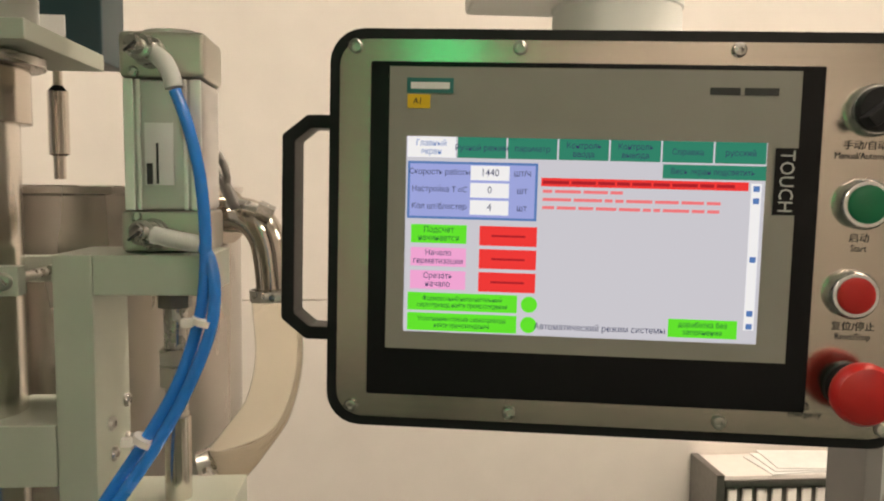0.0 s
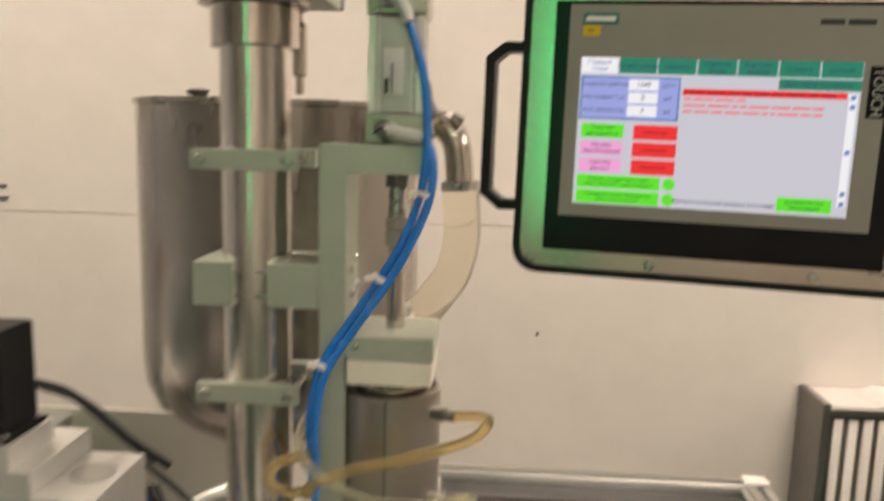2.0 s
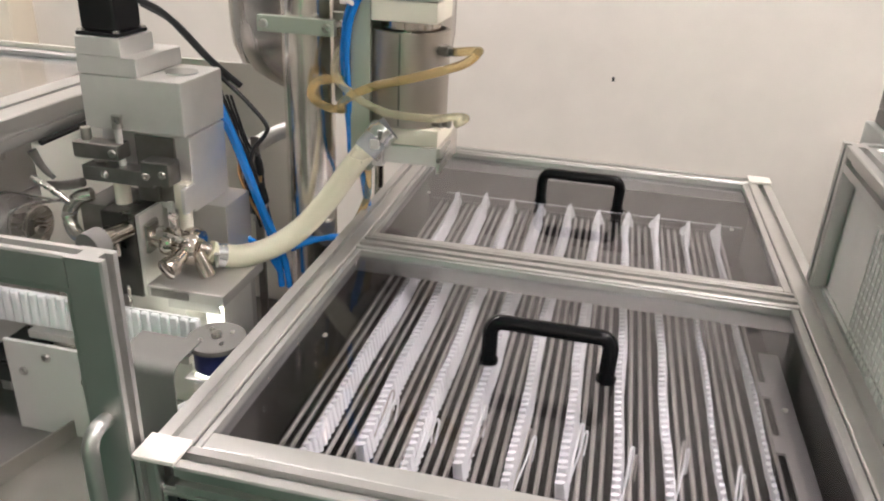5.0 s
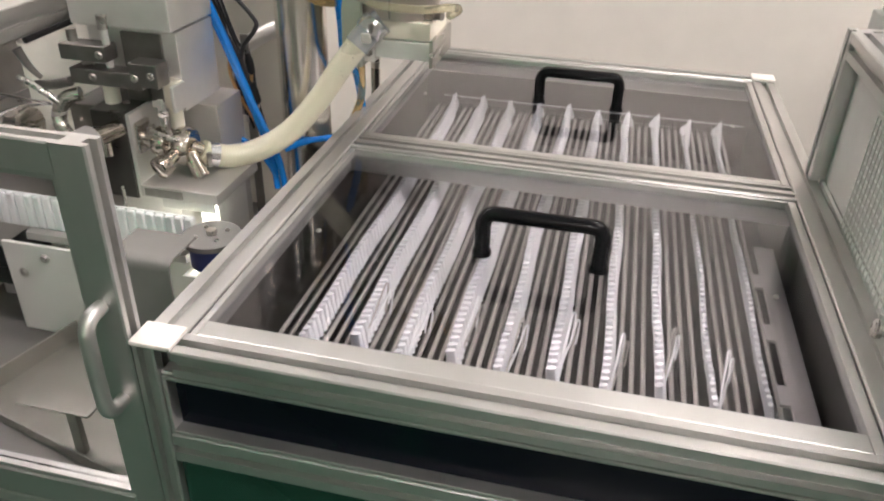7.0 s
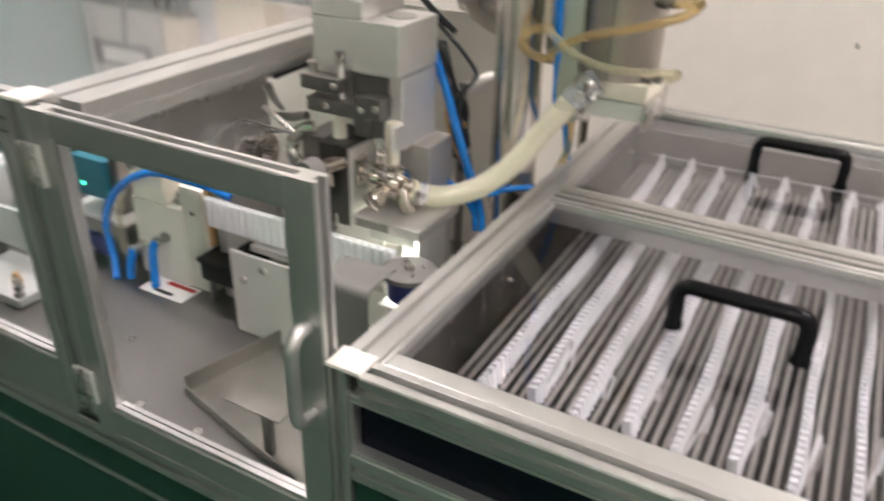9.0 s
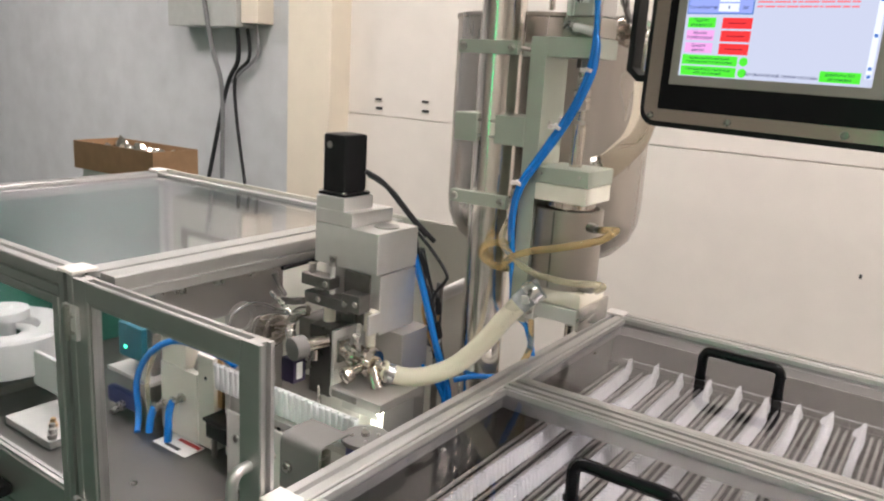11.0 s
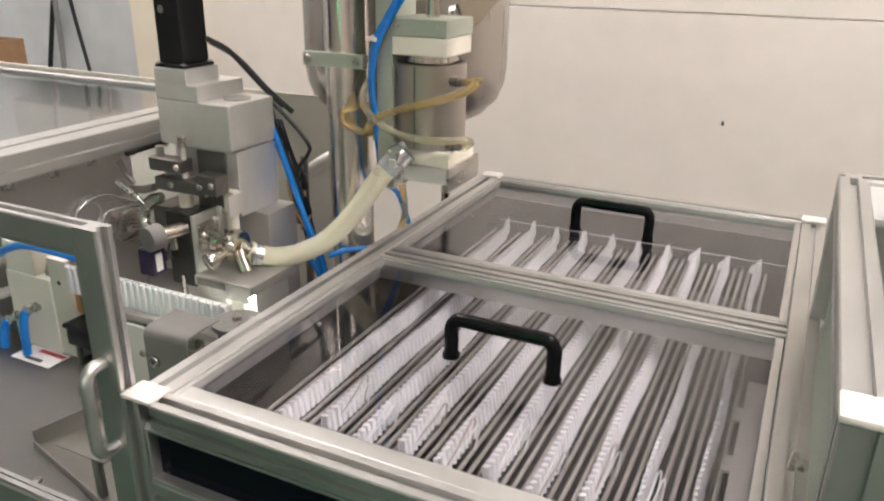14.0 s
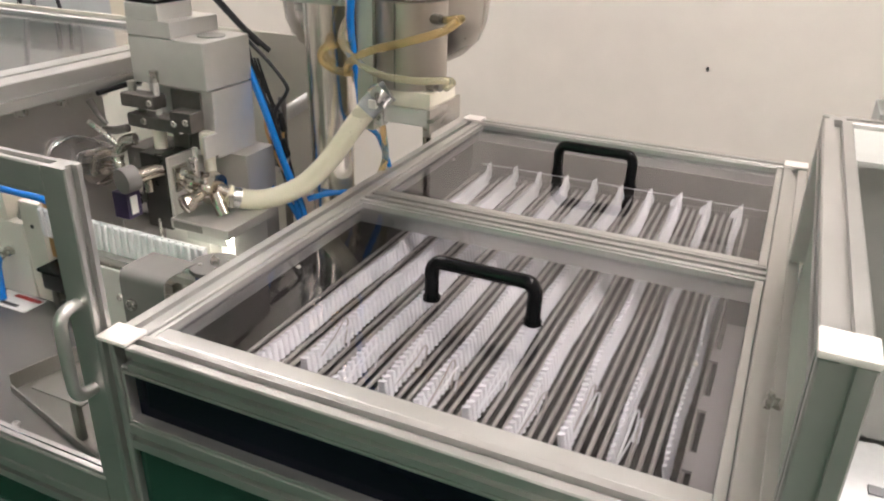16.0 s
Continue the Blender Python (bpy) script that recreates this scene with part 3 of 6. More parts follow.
part("drain_pipe", sweep(B(), [(-0.40, 0.88, 1.02), (-0.402, 0.87, 1.0), (-0.425, 0.85, 0.98), (-0.44, 0.84, 0.9)], 0.006, 10), M["brushed"], tank)
part("lid_knob", lathe(B(), [(0, 0), (0.004, 0), (0.004, 0.016), (0.013, 0.022), (0.015, 0.028), (0, 0.030)], (-0.50, 0.943, 1.451)), M["darkmetal"], tank, "dark clamp knob on the rim")
part("side_pipe", sweep(B(), [(-0.365, 0.76, 1.0), (-0.42, 0.745, 0.985), (-0.475, 0.735, 0.95)], 0.012, 12), M["machined"], tank)

# C-shaped bracket
br = thing("pump_bracket", (-0.2, 0.65, 1.0), "C-shaped anodised bracket for the metering pump", "bracket")
part("upright", box(B(), -0.2600, -0.2335, 0.618, 0.690, 0.985, 1.4175, 0.0012), M["sage"], br)
part("top_bar", box(B(), -0.2334, -0.156, 0.618, 0.690, 1.3895, 1.4175, 0.0012), M["sage"], br)
for z, y in ((1.292, 0.626), (1.268, 0.630), (1.30, 0.66), (1.27, 0.66)):
    screw(br, (-0.2336, y + 0.02, z), (1, 0, 0), 0.0055, "bolt")

# pneumatic cylinder
ac = thing("air_cylinder", (-0.19, 0.66, 1.4175), "aluminium pneumatic cylinder with blue air tubes", "air cylinder")
part("upper_cap", box(B(), -0.2185, -0.1600, 0.634, 0.692, 1.5385, 1.5705, 0.004), M["cast"], ac)
part("lower_cap", box(B(), -0.2190, -0.1605, 0.634, 0.692, 1.4180, 1.4470, 0.003), M["cast"], ac)
bm = B()
box(bm, -0.2165, -0.1625, 0.637, 0.690, 1.4472, 1.5383, 0.003)
part("barrel", bm, M["plate"], ac)
for x, w in ((-0.2125, 0.0036), (-0.2060, 0.0013), (-0.1745, 0.0014), (-0.1672, 0.0038)):
    part("barrel_rib", box(B(), x - w, x + w, 0.6345, 0.6369, 1.4473, 1.5382, 0.0008), M["bright_alu"], ac)
part("top_disc", cyl(B(), (-0.189, 0.663, 1.5705), (-0.189, 0.663, 1.574), 0.020, seg=24), M["machined"], ac)
part("maker_label", box(B(), -0.2018, -0.1825, 0.6338, 0.6350, 1.4650, 1.508, 0), M["paper"], ac, "silver maker's label")
part("label_bar", box(B(), -0.2005, -0.1965, 0.6333, 0.6337, 1.4655, 1.480, 0), M["ink"], ac)
part("label_bar", box(B(), -0.1940, -0.1925, 0.6333, 0.6337, 1.466, 1.494, 0), M["ink"], ac)
for z in (1.5555, 1.431):
    fx = Vector((-0.197, 0.633, z))
    ax = Vector((-0.25, -1, 0.12)).normalized()
    part("fitting", lathe(B(), [(0, -0.004), (0.0108, -0.004), (0.0108, 0.003), (0.0092, 0.004), (0.0092, 0.007), (0.0080, 0.008), (0.0080, 0.011), (0.0088, 0.012), (0.0088, 0.015), (0.0062, 0.016), (0.0062, 0.022), (0.0050, 0.024), (0, 0.024)], fx, ax, 24), M["bolt"], ac, "nickel flow-control fitting")
    part("fitting_slot", box(B(), -0.0052, 0.0052, -0.0247, -0.0238, -0.0009, 0.0009, 0, Matrix.Translation(fx) @ Matrix.Rotation(radians(-14), 4, "Z") @ Matrix.Rotation(radians(-35), 4, "Y")), M["ink"], ac)
    part("elbow", sweep(B(), [(-0.192, 0.627, z - 0.002), (-0.184, 0.620, z - 0.008), (-0.178, 0.615, z - 0.018), (-0.176, 0.614, z - 0.026)] if z > 1.5 else [(-0.193, 0.621, z), (-0.182, 0.618, z - 0.002), (-0.170, 0.615, z - 0.004), (-0.160, 0.614, z - 0.006)], 0.0062, 12), M["arm"], ac, "pale grey plastic elbow")
    screw(ac, (-0.2085, 0.634, 1.5425 if z > 1.5 else 1.4432), (0, -1, 0), 0.0040)
part("rod_nut", cyl(B(), (-0.1885, 0.655, 1.376), (-0.1885, 0.655, 1.389), 0.0125, seg=6), M["darkmetal"], ac)
part("rod_coupling", cyl(B(), (-0.1885, 0.655, 1.346), (-0.1885, 0.655, 1.3755), 0.0085, seg=16), M["bolt"], ac)
part("rod_joint", cyl(B(), (-0.1885, 0.655, 1.3175), (-0.1885, 0.655, 1.3455), 0.0122, seg=6), M["brushed"], ac)
part("rod_tip", cyl(B(), (-0.1885, 0.655, 1.295), (-0.1885, 0.655, 1.3170), 0.0080, seg=16), M["brushed"], ac)

# metering pump
mp = thing("metering_pump", (-0.19, 0.656, 1.0), "stainless metering pump between ivory nylon blocks", "pump")
part("plunger", cyl(B(), (-0.1885, 0.655, 1.2325), (-0.1885, 0.655, 1.2945), 0.0098, seg=20), M["steel"], mp)
part("upper_plate", box(B(), -0.2325, -0.146, 0.612, 0.700, 1.2085, 1.2320, 0.0015), M["sage"], mp)
part("upper_block", box(B(), -0.2315, -0.147, 0.613, 0.699, 1.1825, 1.2080, 0.002), M["nylon"], mp, "ivory nylon block")
for x in (-0.222, -0.16):
    screw(mp, (x, 0.6118, 1.2225), (0, -1, 0), 0.0030)
prof = [(0, 1.052), (0.051, 1.052), (0.051, 1.1705), (0.049, 1.1715), (0.045, 1.1715), (0.045, 1.165), (0, 1.165)]
part("barrel", lathe(B(), prof, (-0.191, 0.656, 0), seg=48), mat("satin_pump_steel", (0.50, 0.46, 0.415), 0.38, 1.0, vary=0.06, scale=25, bump=0.02, bscale=200), mp, "satin steel pump barrel")
part("neck", cyl(B(), (-0.191, 0.656, 1.1655), (-0.191, 0.656, 1.1822), 0.038, seg=32), M["steel"], mp)
part("seam_strip", box(B(), -0.1925, -0.1900, 0.6040, 0.6056, 1.055, 1.17), M["darkmetal"], mp)
part("lower_block", box(B(), -0.226, -0.140, 0.612, 0.700, 1.0285, 1.0515, 0.002), M["nylon"], mp, "ivory nylon block")
part("foot_bracket", box(B(), -0.2115, -0.138, 0.608, 0.700, 1.0040, 1.0280, 0.002), M["machined"], mp)
bm = B()
box(bm, -0.1385, -0.1335, 0.600, 0.705, 0.998, 1.0325, 0.001)
part("end_plate", bm, M["brushed"], mp)
part("side_clamp", box(B(), -0.2260, -0.2118, 0.606, 0.640, 0.9980, 1.0280, 0.001), M["machined"], mp)
screw(mp, (-0.219, 0.606, 1.010), (0, -1, 0), 0.0050, "bolt_head")
for p, ax in (((-0.246, 0.640, 1.148), (-1, -0.4, 0)), ((-0.243, 0.634, 1.067), (-1, -0.5, 0))):
    part("port", lathe(B(), [(0, -0.012), (0.0055, -0.012), (0.0055, 0), (0.0075, 0.001), (0.0075, 0.007), (0.0055, 0.008), (0.0055, 0.016), (0, 0.016)], p, ax, 14), M["bolt"], mp, "chrome hose port")
for p, ax in (((-0.143, 0.632, 1.150), (1, -0.35, 0)), ((-0.146, 0.628, 1.060), (1, -0.4, 0))):
    part("port", lathe(B(), [(0, -0.01), (0.0075, -0.01), (0.0075, 0.010), (0.0055, 0.011), (0.0055, 0.02), (0, 0.02)], p, ax, 8), M["darkmetal"], mp, "dark hose port")

# amber heating tubes
t = thing("amber_tube", (-0.13, 0.62, 1.15), "amber clear plastic tube looping in front of the pump", "tube")
part("tube", sweep(B(), [(-0.126, 0.626, 1.150), (-0.098, 0.612, 1.156), (-0.091, 0.592, 1.158), (-0.108, 0.582, 1.144), (-0.165, 0.580, 1.124), (-0.222, 0.585, 1.106), (-0.262, 0.60, 1.082), (-0.270, 0.61, 1.066)], 0.0056, 12), M["amber"], t)
t = thing("amber_tube", (-0.28, 0.60, 1.06), "amber clear plastic tube coiled beside the column", "tube")
part("tube", sweep(B(), [(-0.256, 0.628, 1.066), (-0.285, 0.610, 1.068), (-0.304, 0.595, 1.085), (-0.296, 0.598, 1.104), (-0.268, 0.62, 1.104), (-0.262, 0.66, 1.080), (-0.258, 0.68, 1.0), (-0.262, 0.70, 0.95), (-0.272, 0.72, 0.90), (-0.30, 0.72, 0.84)], 0.0056, 12), M["amber"], t)
t = thing("clear_tube", (-0.25, 0.62, 1.15), "milky clear tube crossing the pump barrel", "tube")
part("tube", sweep(B(), [(-0.258, 0.636, 1.150), (-0.275, 0.622, 1.140), (-0.276, 0.605, 1.115), (-0.252, 0.592, 1.096), (-0.205, 0.582, 1.078), (-0.150, 0.586, 1.074), (-0.112, 0.597, 1.077), (-0.104, 0.606, 1.073), (-0.118, 0.616, 1.062)], 0.0052, 12), M["clear_tube"], t)

# clear suction hose from the tank to the pump
t = thing("suction_hose", (-0.13, 0.75, 1.22), "milky flexible hose clamped to a steel elbow", "hose")
part("hose", sweep(B(), [(-0.129, 0.750, 1.376), (-0.128, 0.750, 1.358), (-0.126, 0.748, 1.315), (-0.134, 0.742, 1.276), (-0.150, 0.734, 1.252), (-0.166, 0.727, 1.233), (-0.178, 0.722, 1.226)], 0.0205, 22), M["hose_clear"], t)
part("steel_elbow", sweep(B(), [(-0.205, 0.80, 1.432), (-0.175, 0.775, 1.439), (-0.149, 0.755, 1.437), (-0.134, 0.75, 1.415), (-0.129, 0.75, 1.370)], 0.0155, 18), M["steel"], t, "polished steel elbow")
for p, d in (((-0.129, 0.750, 1.372), (0.05, 0, -1)), ((-0.180, 0.717, 1.225), (-1, -0.2, -0.3))):
    d = Vector(d).normalized()
    p = Vector(p)
    part("hose_clamp", lathe(B(), [(0.0206, -0.005), (0.0218, -0.005), (0.0218, 0.005), (0.0206, 0.005)], p, d, 24), M["bolt"], t)
    part("clamp_screw", cyl(B(), p + Vector((-0.008, -0.023, 0)), p + Vector((0.010, -0.024, 0)), 0.004, seg=10), M["bolt"], t)
part("clamp_ring", lathe(B(), [(0.012, -0.006), (0.024, -0.006), (0.026, 0), (0.024, 0.006), (0.012, 0.006)], (-0.176, 0.772, 1.438), (1, -0.6, 0), 20), M["steel"], t)
lever = [(-0.166, 0.731, 1.462)] + [(-0.1705 + 0.0042 * math.cos(q) - 0.004 * math.sin(q), 0.730, 1.479 + 0.013 * math.sin(q)) for q in (-1.3, -0.6, 0.2, 1.0, 1.6, 2.2, 2.9, 3.7, 4.4)] + [(-0.167, 0.731, 1.462)]
part("wing_nut", sweep(B(), lever, 0.0033, 10, 4), M["darkmetal"], t, "steel clamp lever with an eye")
part("lever_stem", cyl(B(), (-0.167, 0.731, 1.466), (-0.158, 0.733, 1.446), 0.0052, seg=12), M["darkmetal"], t)
part("clamp_bolt", sweep(B(), [(-0.166, 0.735, 1.451), (-0.150, 0.733, 1.449), (-0.134, 0.735, 1.443)], 0.0042, 10, 3), M["bolt"], t)
part("clamp_nut", cyl(B(), (-0.141, 0.734, 1.447), (-0.129, 0.736, 1.441), 0.0072, seg=6), M["brushed"], t)

# blue air tubes
t = thing("air_tube", (-0.16, 0.61, 1.3), "pair of bright blue air tubes tied with white ties", "air tube")
pa = [(-0.1755, 0.614, 1.528), (-0.168, 0.612, 1.508), (-0.160, 0.611, 1.475), (-0.1565, 0.611, 1.435), (-0.1575, 0.611, 1.40), (-0.163, 0.611, 1.368), (-0.178, 0.611, 1.327), (-0.2, 0.611, 1.289), (-0.229, 0.611, 1.245), (-0.257, 0.611, 1.199), (-0.267, 0.613, 1.15), (-0.268, 0.62, 1.10), (-0.266, 0.63, 1.04), (-0.268, 0.645, 0.99), (-0.272, 0.70, 0.95), (-0.28, 0.75, 0.88)]
pb = [(-0.160, 0.613, 1.425), (-0.1535, 0.6105, 1.415), (-0.1500, 0.607, 1.395), (-0.1535, 0.606, 1.366), (-0.170, 0.606, 1.325), (-0.193, 0.606, 1.284), (-0.223, 0.606, 1.240), (-0.250, 0.606, 1.196), (-0.2605, 0.608, 1.15), (-0.262, 0.615, 1.10), (-0.262, 0.625, 1.04), (-0.264, 0.640, 0.99), (-0.268, 0.695, 0.95), (-0.275, 0.745, 0.88)]
part("tube", sweep(B(), pa, 0.0042, 10), M["blue"], t)
part("tube", sweep(B(), pb, 0.0042, 10), M["blue"], t)
for p, d in (((-0.158, 0.6085, 1.373), (-0.3, 0, -1)), ((-0.199, 0.6085, 1.2915), (-0.55, 0, -1)), ((-0.254, 0.6085, 1.203), (-0.4, 0, -1)), ((-0.1585, 0.611, 1.432), (0, 0, -1))):
    d, p = Vector(d).normalized(), Vector(p)
    if p.z > 1.42:
        continue
    part("cable_tie", cyl(B(), p - d * 0.0022, p + d * 0.0022, 0.0082, seg=14), M["cap"], t, "white plastic cable tie")
    part("tie_head", box(B(), p.x - 0.014, p.x - 0.006, p.y - 0.006, p.y + 0.001, p.z - 0.003, p.z + 0.003, 0.001), M["cap"], t)

# regulator behind the column
t = thing("air_regulator", (-0.3, 0.80, 1.5), "dark regulator box behind the column", "regulator")
part("body", box(B(), -0.372, -0.2755, 0.77, 0.83, 1.569, 1.68, 0.003), mat("dark_petrol_plastic", (0.010, 0.035, 0.042), 0.35, vary=0.1), t)
part("label", box(B(), -0.326, -0.305, 0.7685, 0.7698, 1.589, 1.607), M["paper"], t)
part("valve_stem", lathe(B(), [(0, 1.469), (0.005, 1.469), (0.005, 1.489), (0.0085, 1.491), (0.0085, 1.545), (0.004, 1.55), (0.004, 1.569), (0, 1.569)], (-0.319, 0.785, 0)), M["steel"], t)

# ---------------------------------------------------------------- control panel on its arm
PY = radians(-9.2)
PM = Matrix.Translation((0.1105, 0.5615, 1.4345)) @ Matrix.Rotation(PY, 4, "Z") @ Matrix.Rotation(radians(0.8), 4, "Y")
PW, PH = 0.372, 0.2595
cp = thing("control_panel", (0.112, 0.60, 1.4), "stainless touch-screen control panel on a swing arm", "control panel")


def on_panel(u, v, d=0.0):
    return PM @ Vector((u, -d, v))


def plate_on(u0, u1, v0, v1, d0, d1, bm=None, bev=0.0):
    return box(bm or B(), u0, u1, -d1, -d0, v0, v1, bev, PM)


part("gasket_rim", rounded_plate(B(), PW, PH, 0.022, 0.007, PM), M["black"], cp, "black rubber rim")
part("face_plate", rounded_plate(B(), PW - 0.014, PH - 0.014, 0.017, 0.004, PM @ Matrix.Translation((0, -0.0022, 0))), M["face"], cp, "brushed stainless face plate")
part("housing", rounded_plate(B(), PW - 0.004, PH - 0.004, 0.021, 0.055, PM @ Matrix.Translation((0, 0.0072, 0))), M["machined"], cp)
# screen frame: su is the screen's left edge, sv its top
SU, SV, SW, SH = -0.1345, 0.0615, 0.2227, 0.1253
s0, s1, t1, t0 = SU, SU + SW, SV, SV - SH
part("screen_frame", plate_on(s0 - 0.024, s1 + 0.033, t0 - 0.043, t1 + 0.047, 0.0022, 0.0062, None, 0.0015), M["gloss_black"], cp, "glossy black bezel")
part("screen_border", plate_on(s0 - 0.0115, s1 + 0.0185, t0 - 0.0115, t1 + 0.0435, 0.0063, 0.0070), M["grey_bezel"], cp, "grey printed border")
part("maker_plate", plate_on(s0 - 0.0005, s0 + 0.029, t1 + 0.027, t1 + 0.0365, 0.0071, 0.0075), mat("teal_plate", (0.02, 0.16, 0.15), 0.4), cp)
part("maker_bar", plate_on(s0 + 0.002, s0 + 0.0265, t1 + 0.0296, t1 + 0.0338, 0.0076, 0.0079), M["paper"], cp)
part("yellow_sticker", plate_on(s0, s0 + 0.0145, t1 + 0.0175, t1 + 0.0262, 0.0071, 0.0075), mat("yellow_sticker", (0.75, 0.5, 0.02), 0.5), cp, "small yellow sticker")
words("A1", 0.0052, PM @ Matrix.Translation((s0 + 0.0066, -0.0077, t1 + 0.0218)), M["ink"], cp, sx=0.95)
part("model_bar", plate_on(s1 - 0.036, s1 - 0.018, t1 + 0.0285, t1 + 0.0330, 0.0071, 0.0074), M["ink"], cp)
part("model_bar", plate_on(s1 - 0.0155, s1 + 0.005, t1 + 0.0285, t1 + 0.0330, 0.0071, 0.0074), M["ink"], cp)
part("touch_strip", plate_on(s1 + 0.005, s1 + 0.0186, t1 - 0.044, t1 - 0.003, 0.0071, 0.0075), M["gloss_black"], cp)
words("TOUCH", 0.0125, PM @ Matrix.Translation((s1 + 0.0118, -0.0080, t1 - 0.0235)) @ Matrix.Rotation(radians(90), 4, "Y"), M["cabinet"], cp, sx=0.86)

scr = part("screen", plate_on(s0, s1, t0, t1, 0.0071, 0.0074), glow("screen_grey", (0.64, 0.65, 0.76), 1.0), cp, "lit colour touch screen")
G = {"white": glow("screen_white", (0.9, 0.92, 1.0), 1.05), "green": glow("screen_tab_green", (0.03, 0.25, 0.17), 1.0),
     "lime": glow("screen_lime", (0.12, 0.85, 0.04), 1.0), "pink": glow("screen_pink", (0.95, 0.42, 0.78), 1.0),
     "red": glow("screen_red", (0.95, 0.05, 0.05), 1.0), "blue": glow("screen_blue", (0.36, 0.42, 0.86), 1.0),
     "frame": glow("screen_frame_blue", (0.10, 0.22, 0.55), 1.0), "ink": glow("screen_ink", (0.04, 0.05, 0.14), 1.0),
     "dred": glow("screen_dark_red", (0.45, 0.02, 0.03), 1.0), "lred": glow("screen_text_red", (0.95, 0.22, 0.25), 1.0), "dgreen": glow("screen_dark_green", (0.02, 0.16, 0.05), 1.0)}


def sc(a, b, c, d, key, lvl=0, name="screen_field"):
    """A field of the screen; a, b across and c, d down in fractions."""
    return part(name, plate_on(s0 + a * SW, s0 + b * SW, t1 - d * SH, t1 - c * SH, 0.0075 + 0.0002 * lvl, 0.0076 + 0.0002 * lvl), G[key], scr, smooth=False)


def st(x, y, body, h, key="ink", sx=0.9):
    return words(body, h * SH, PM @ Matrix.Translation((s0 + x * SW, -0.0083, t1 - y * SH)), G[key], scr, "screen_text", sx)


for i, body in enumerate(("Главный\nэкран", "Ручной режим", "параметр", "Контроль\nввода", "Контроль\nвывода", "Справка", "русский")):
    sc(i / 7 + 0.003, (i + 1) / 7 - 0.002, 0.0, 0.105, "white" if i == 0 else "green")
    st((i + 0.5) / 7, 0.055, body, 0.042, "ink" if i else "frame")
sc(0.72, 1.0, 0.115, 0.185, "green", 1)
st(0.855, 0.15, "Весь экран подсветить", 0.040)
sc(0.005, 0.375, 0.125, 0.415, "frame", 1)
sc(0.012, 0.368, 0.137, 0.403, "blue", 2)
for k, (a, b, c) in enumerate((("Скорость работы", "1440", "шт/ч"), ("Настройка T oC", "0", "шт"), ("Кол шт/блистер", "4", "шт"))):
    y = 0.178 + 0.087 * k
    st(0.097, y, a, 0.041)
    sc(0.185, 0.295, y - 0.036, y + 0.038, "white", 3)
    st(0.24, y, b, 0.052)
    st(0.332, y, c, 0.046)
for k, (body, key) in enumerate((("Подсчет\nначинается", "lime"), ("Начало\nгерметизации", "pink"), ("Срезать\nначало", "pink"))):
    y = 0.445 + 0.118 * k
    sc(0.018, 0.178, y, y + 0.095, key, 1)
    st(0.098, y + 0.047, body, 0.042, "ink" if k else "dgreen")
    sc(0.215, 0.378, y, y + 0.100, "red", 1)
    sc(0.25, 0.345, y + 0.045, y + 0.055, "dred", 2)
for k, body in enumerate(("Формовочный/наполнительный\nсервопривод найти происхождение", "Уплотнение/отрезка сервопривода\nнайти происхождение")):
    y = 0.795 + 0.105 * k
    sc(0.012, 0.328, y, y + 0.092, "lime", 1)
    st(0.17, y + 0.046, body, 0.033, "dgreen", 0.8)
    bm = B()
    c = on_panel(s0 + 0.362 * SW, t1 - (y + 0.045) * SH, 0.0076)
    n = (PM.to_3x3() @ Vector((0, -1, 0)))
    cyl(bm, c, c + n * 0.0002, 0.0052, seg=24)
    part("screen_lamp", bm, G["lime"], scr)
sc(0.385, 0.955, 0.195, 0.238, "red", 1)
for k, (y, b) in enumerate(((0.217, 0.94), (0.262, 0.62), (0.303, 0.9), (0.344, 0.9))):
    x = 0.39
    rnd = random.Random(k)
    while x < b - 0.02:
        w = min(rnd.uniform(0.025, 0.09), b - x)
        sc(x, x + w - 0.007, y - 0.008, y + 0.008, "dred" if k == 0 else "lred", 2, "screen_bar")
        x += w
sc(0.962, 0.99, 0.2, 0.93, "white", 1)
for y in (0.2, 0.26, 0.55, 0.82, 0.885):
    sc(0.968, 0.985, y + 0.012, y + 0.04, "frame", 2, "screen_bar")
st(0.563, 0.95, "Автоматический режим системы", 0.046, "ink", 0.88)
sc(0.755, 0.945, 0.885, 0.978, "lime", 2)
st(0.85, 0.932, "доработка без\nзаполнения", 0.038, "dgreen")

# push buttons
nrm = PM.to_3x3() @ Vector((0, -1, 0))
BU = s1 + 0.062


def button(v, r, material, name, du=0.0):
    p = on_panel(BU + du, v, 0.0022)
    ring = part("button_ring", lathe(B(), [(0, 0), (r + 0.0022, 0), (r + 0.0022, 0.006), (r + 0.0005, 0.0085), (r - 0.0015, 0.0085), (r - 0.0015, 0.006), (0, 0.006)], p, nrm, 32), M["ring"], cp)
    part(name, lathe(B(), [(0, 0.0062), (r - 0.0018, 0.0062), (r - 0.0018, 0.0095), (r - 0.004, 0.0105), (0, 0.0105)], p, nrm, 32), material, ring)


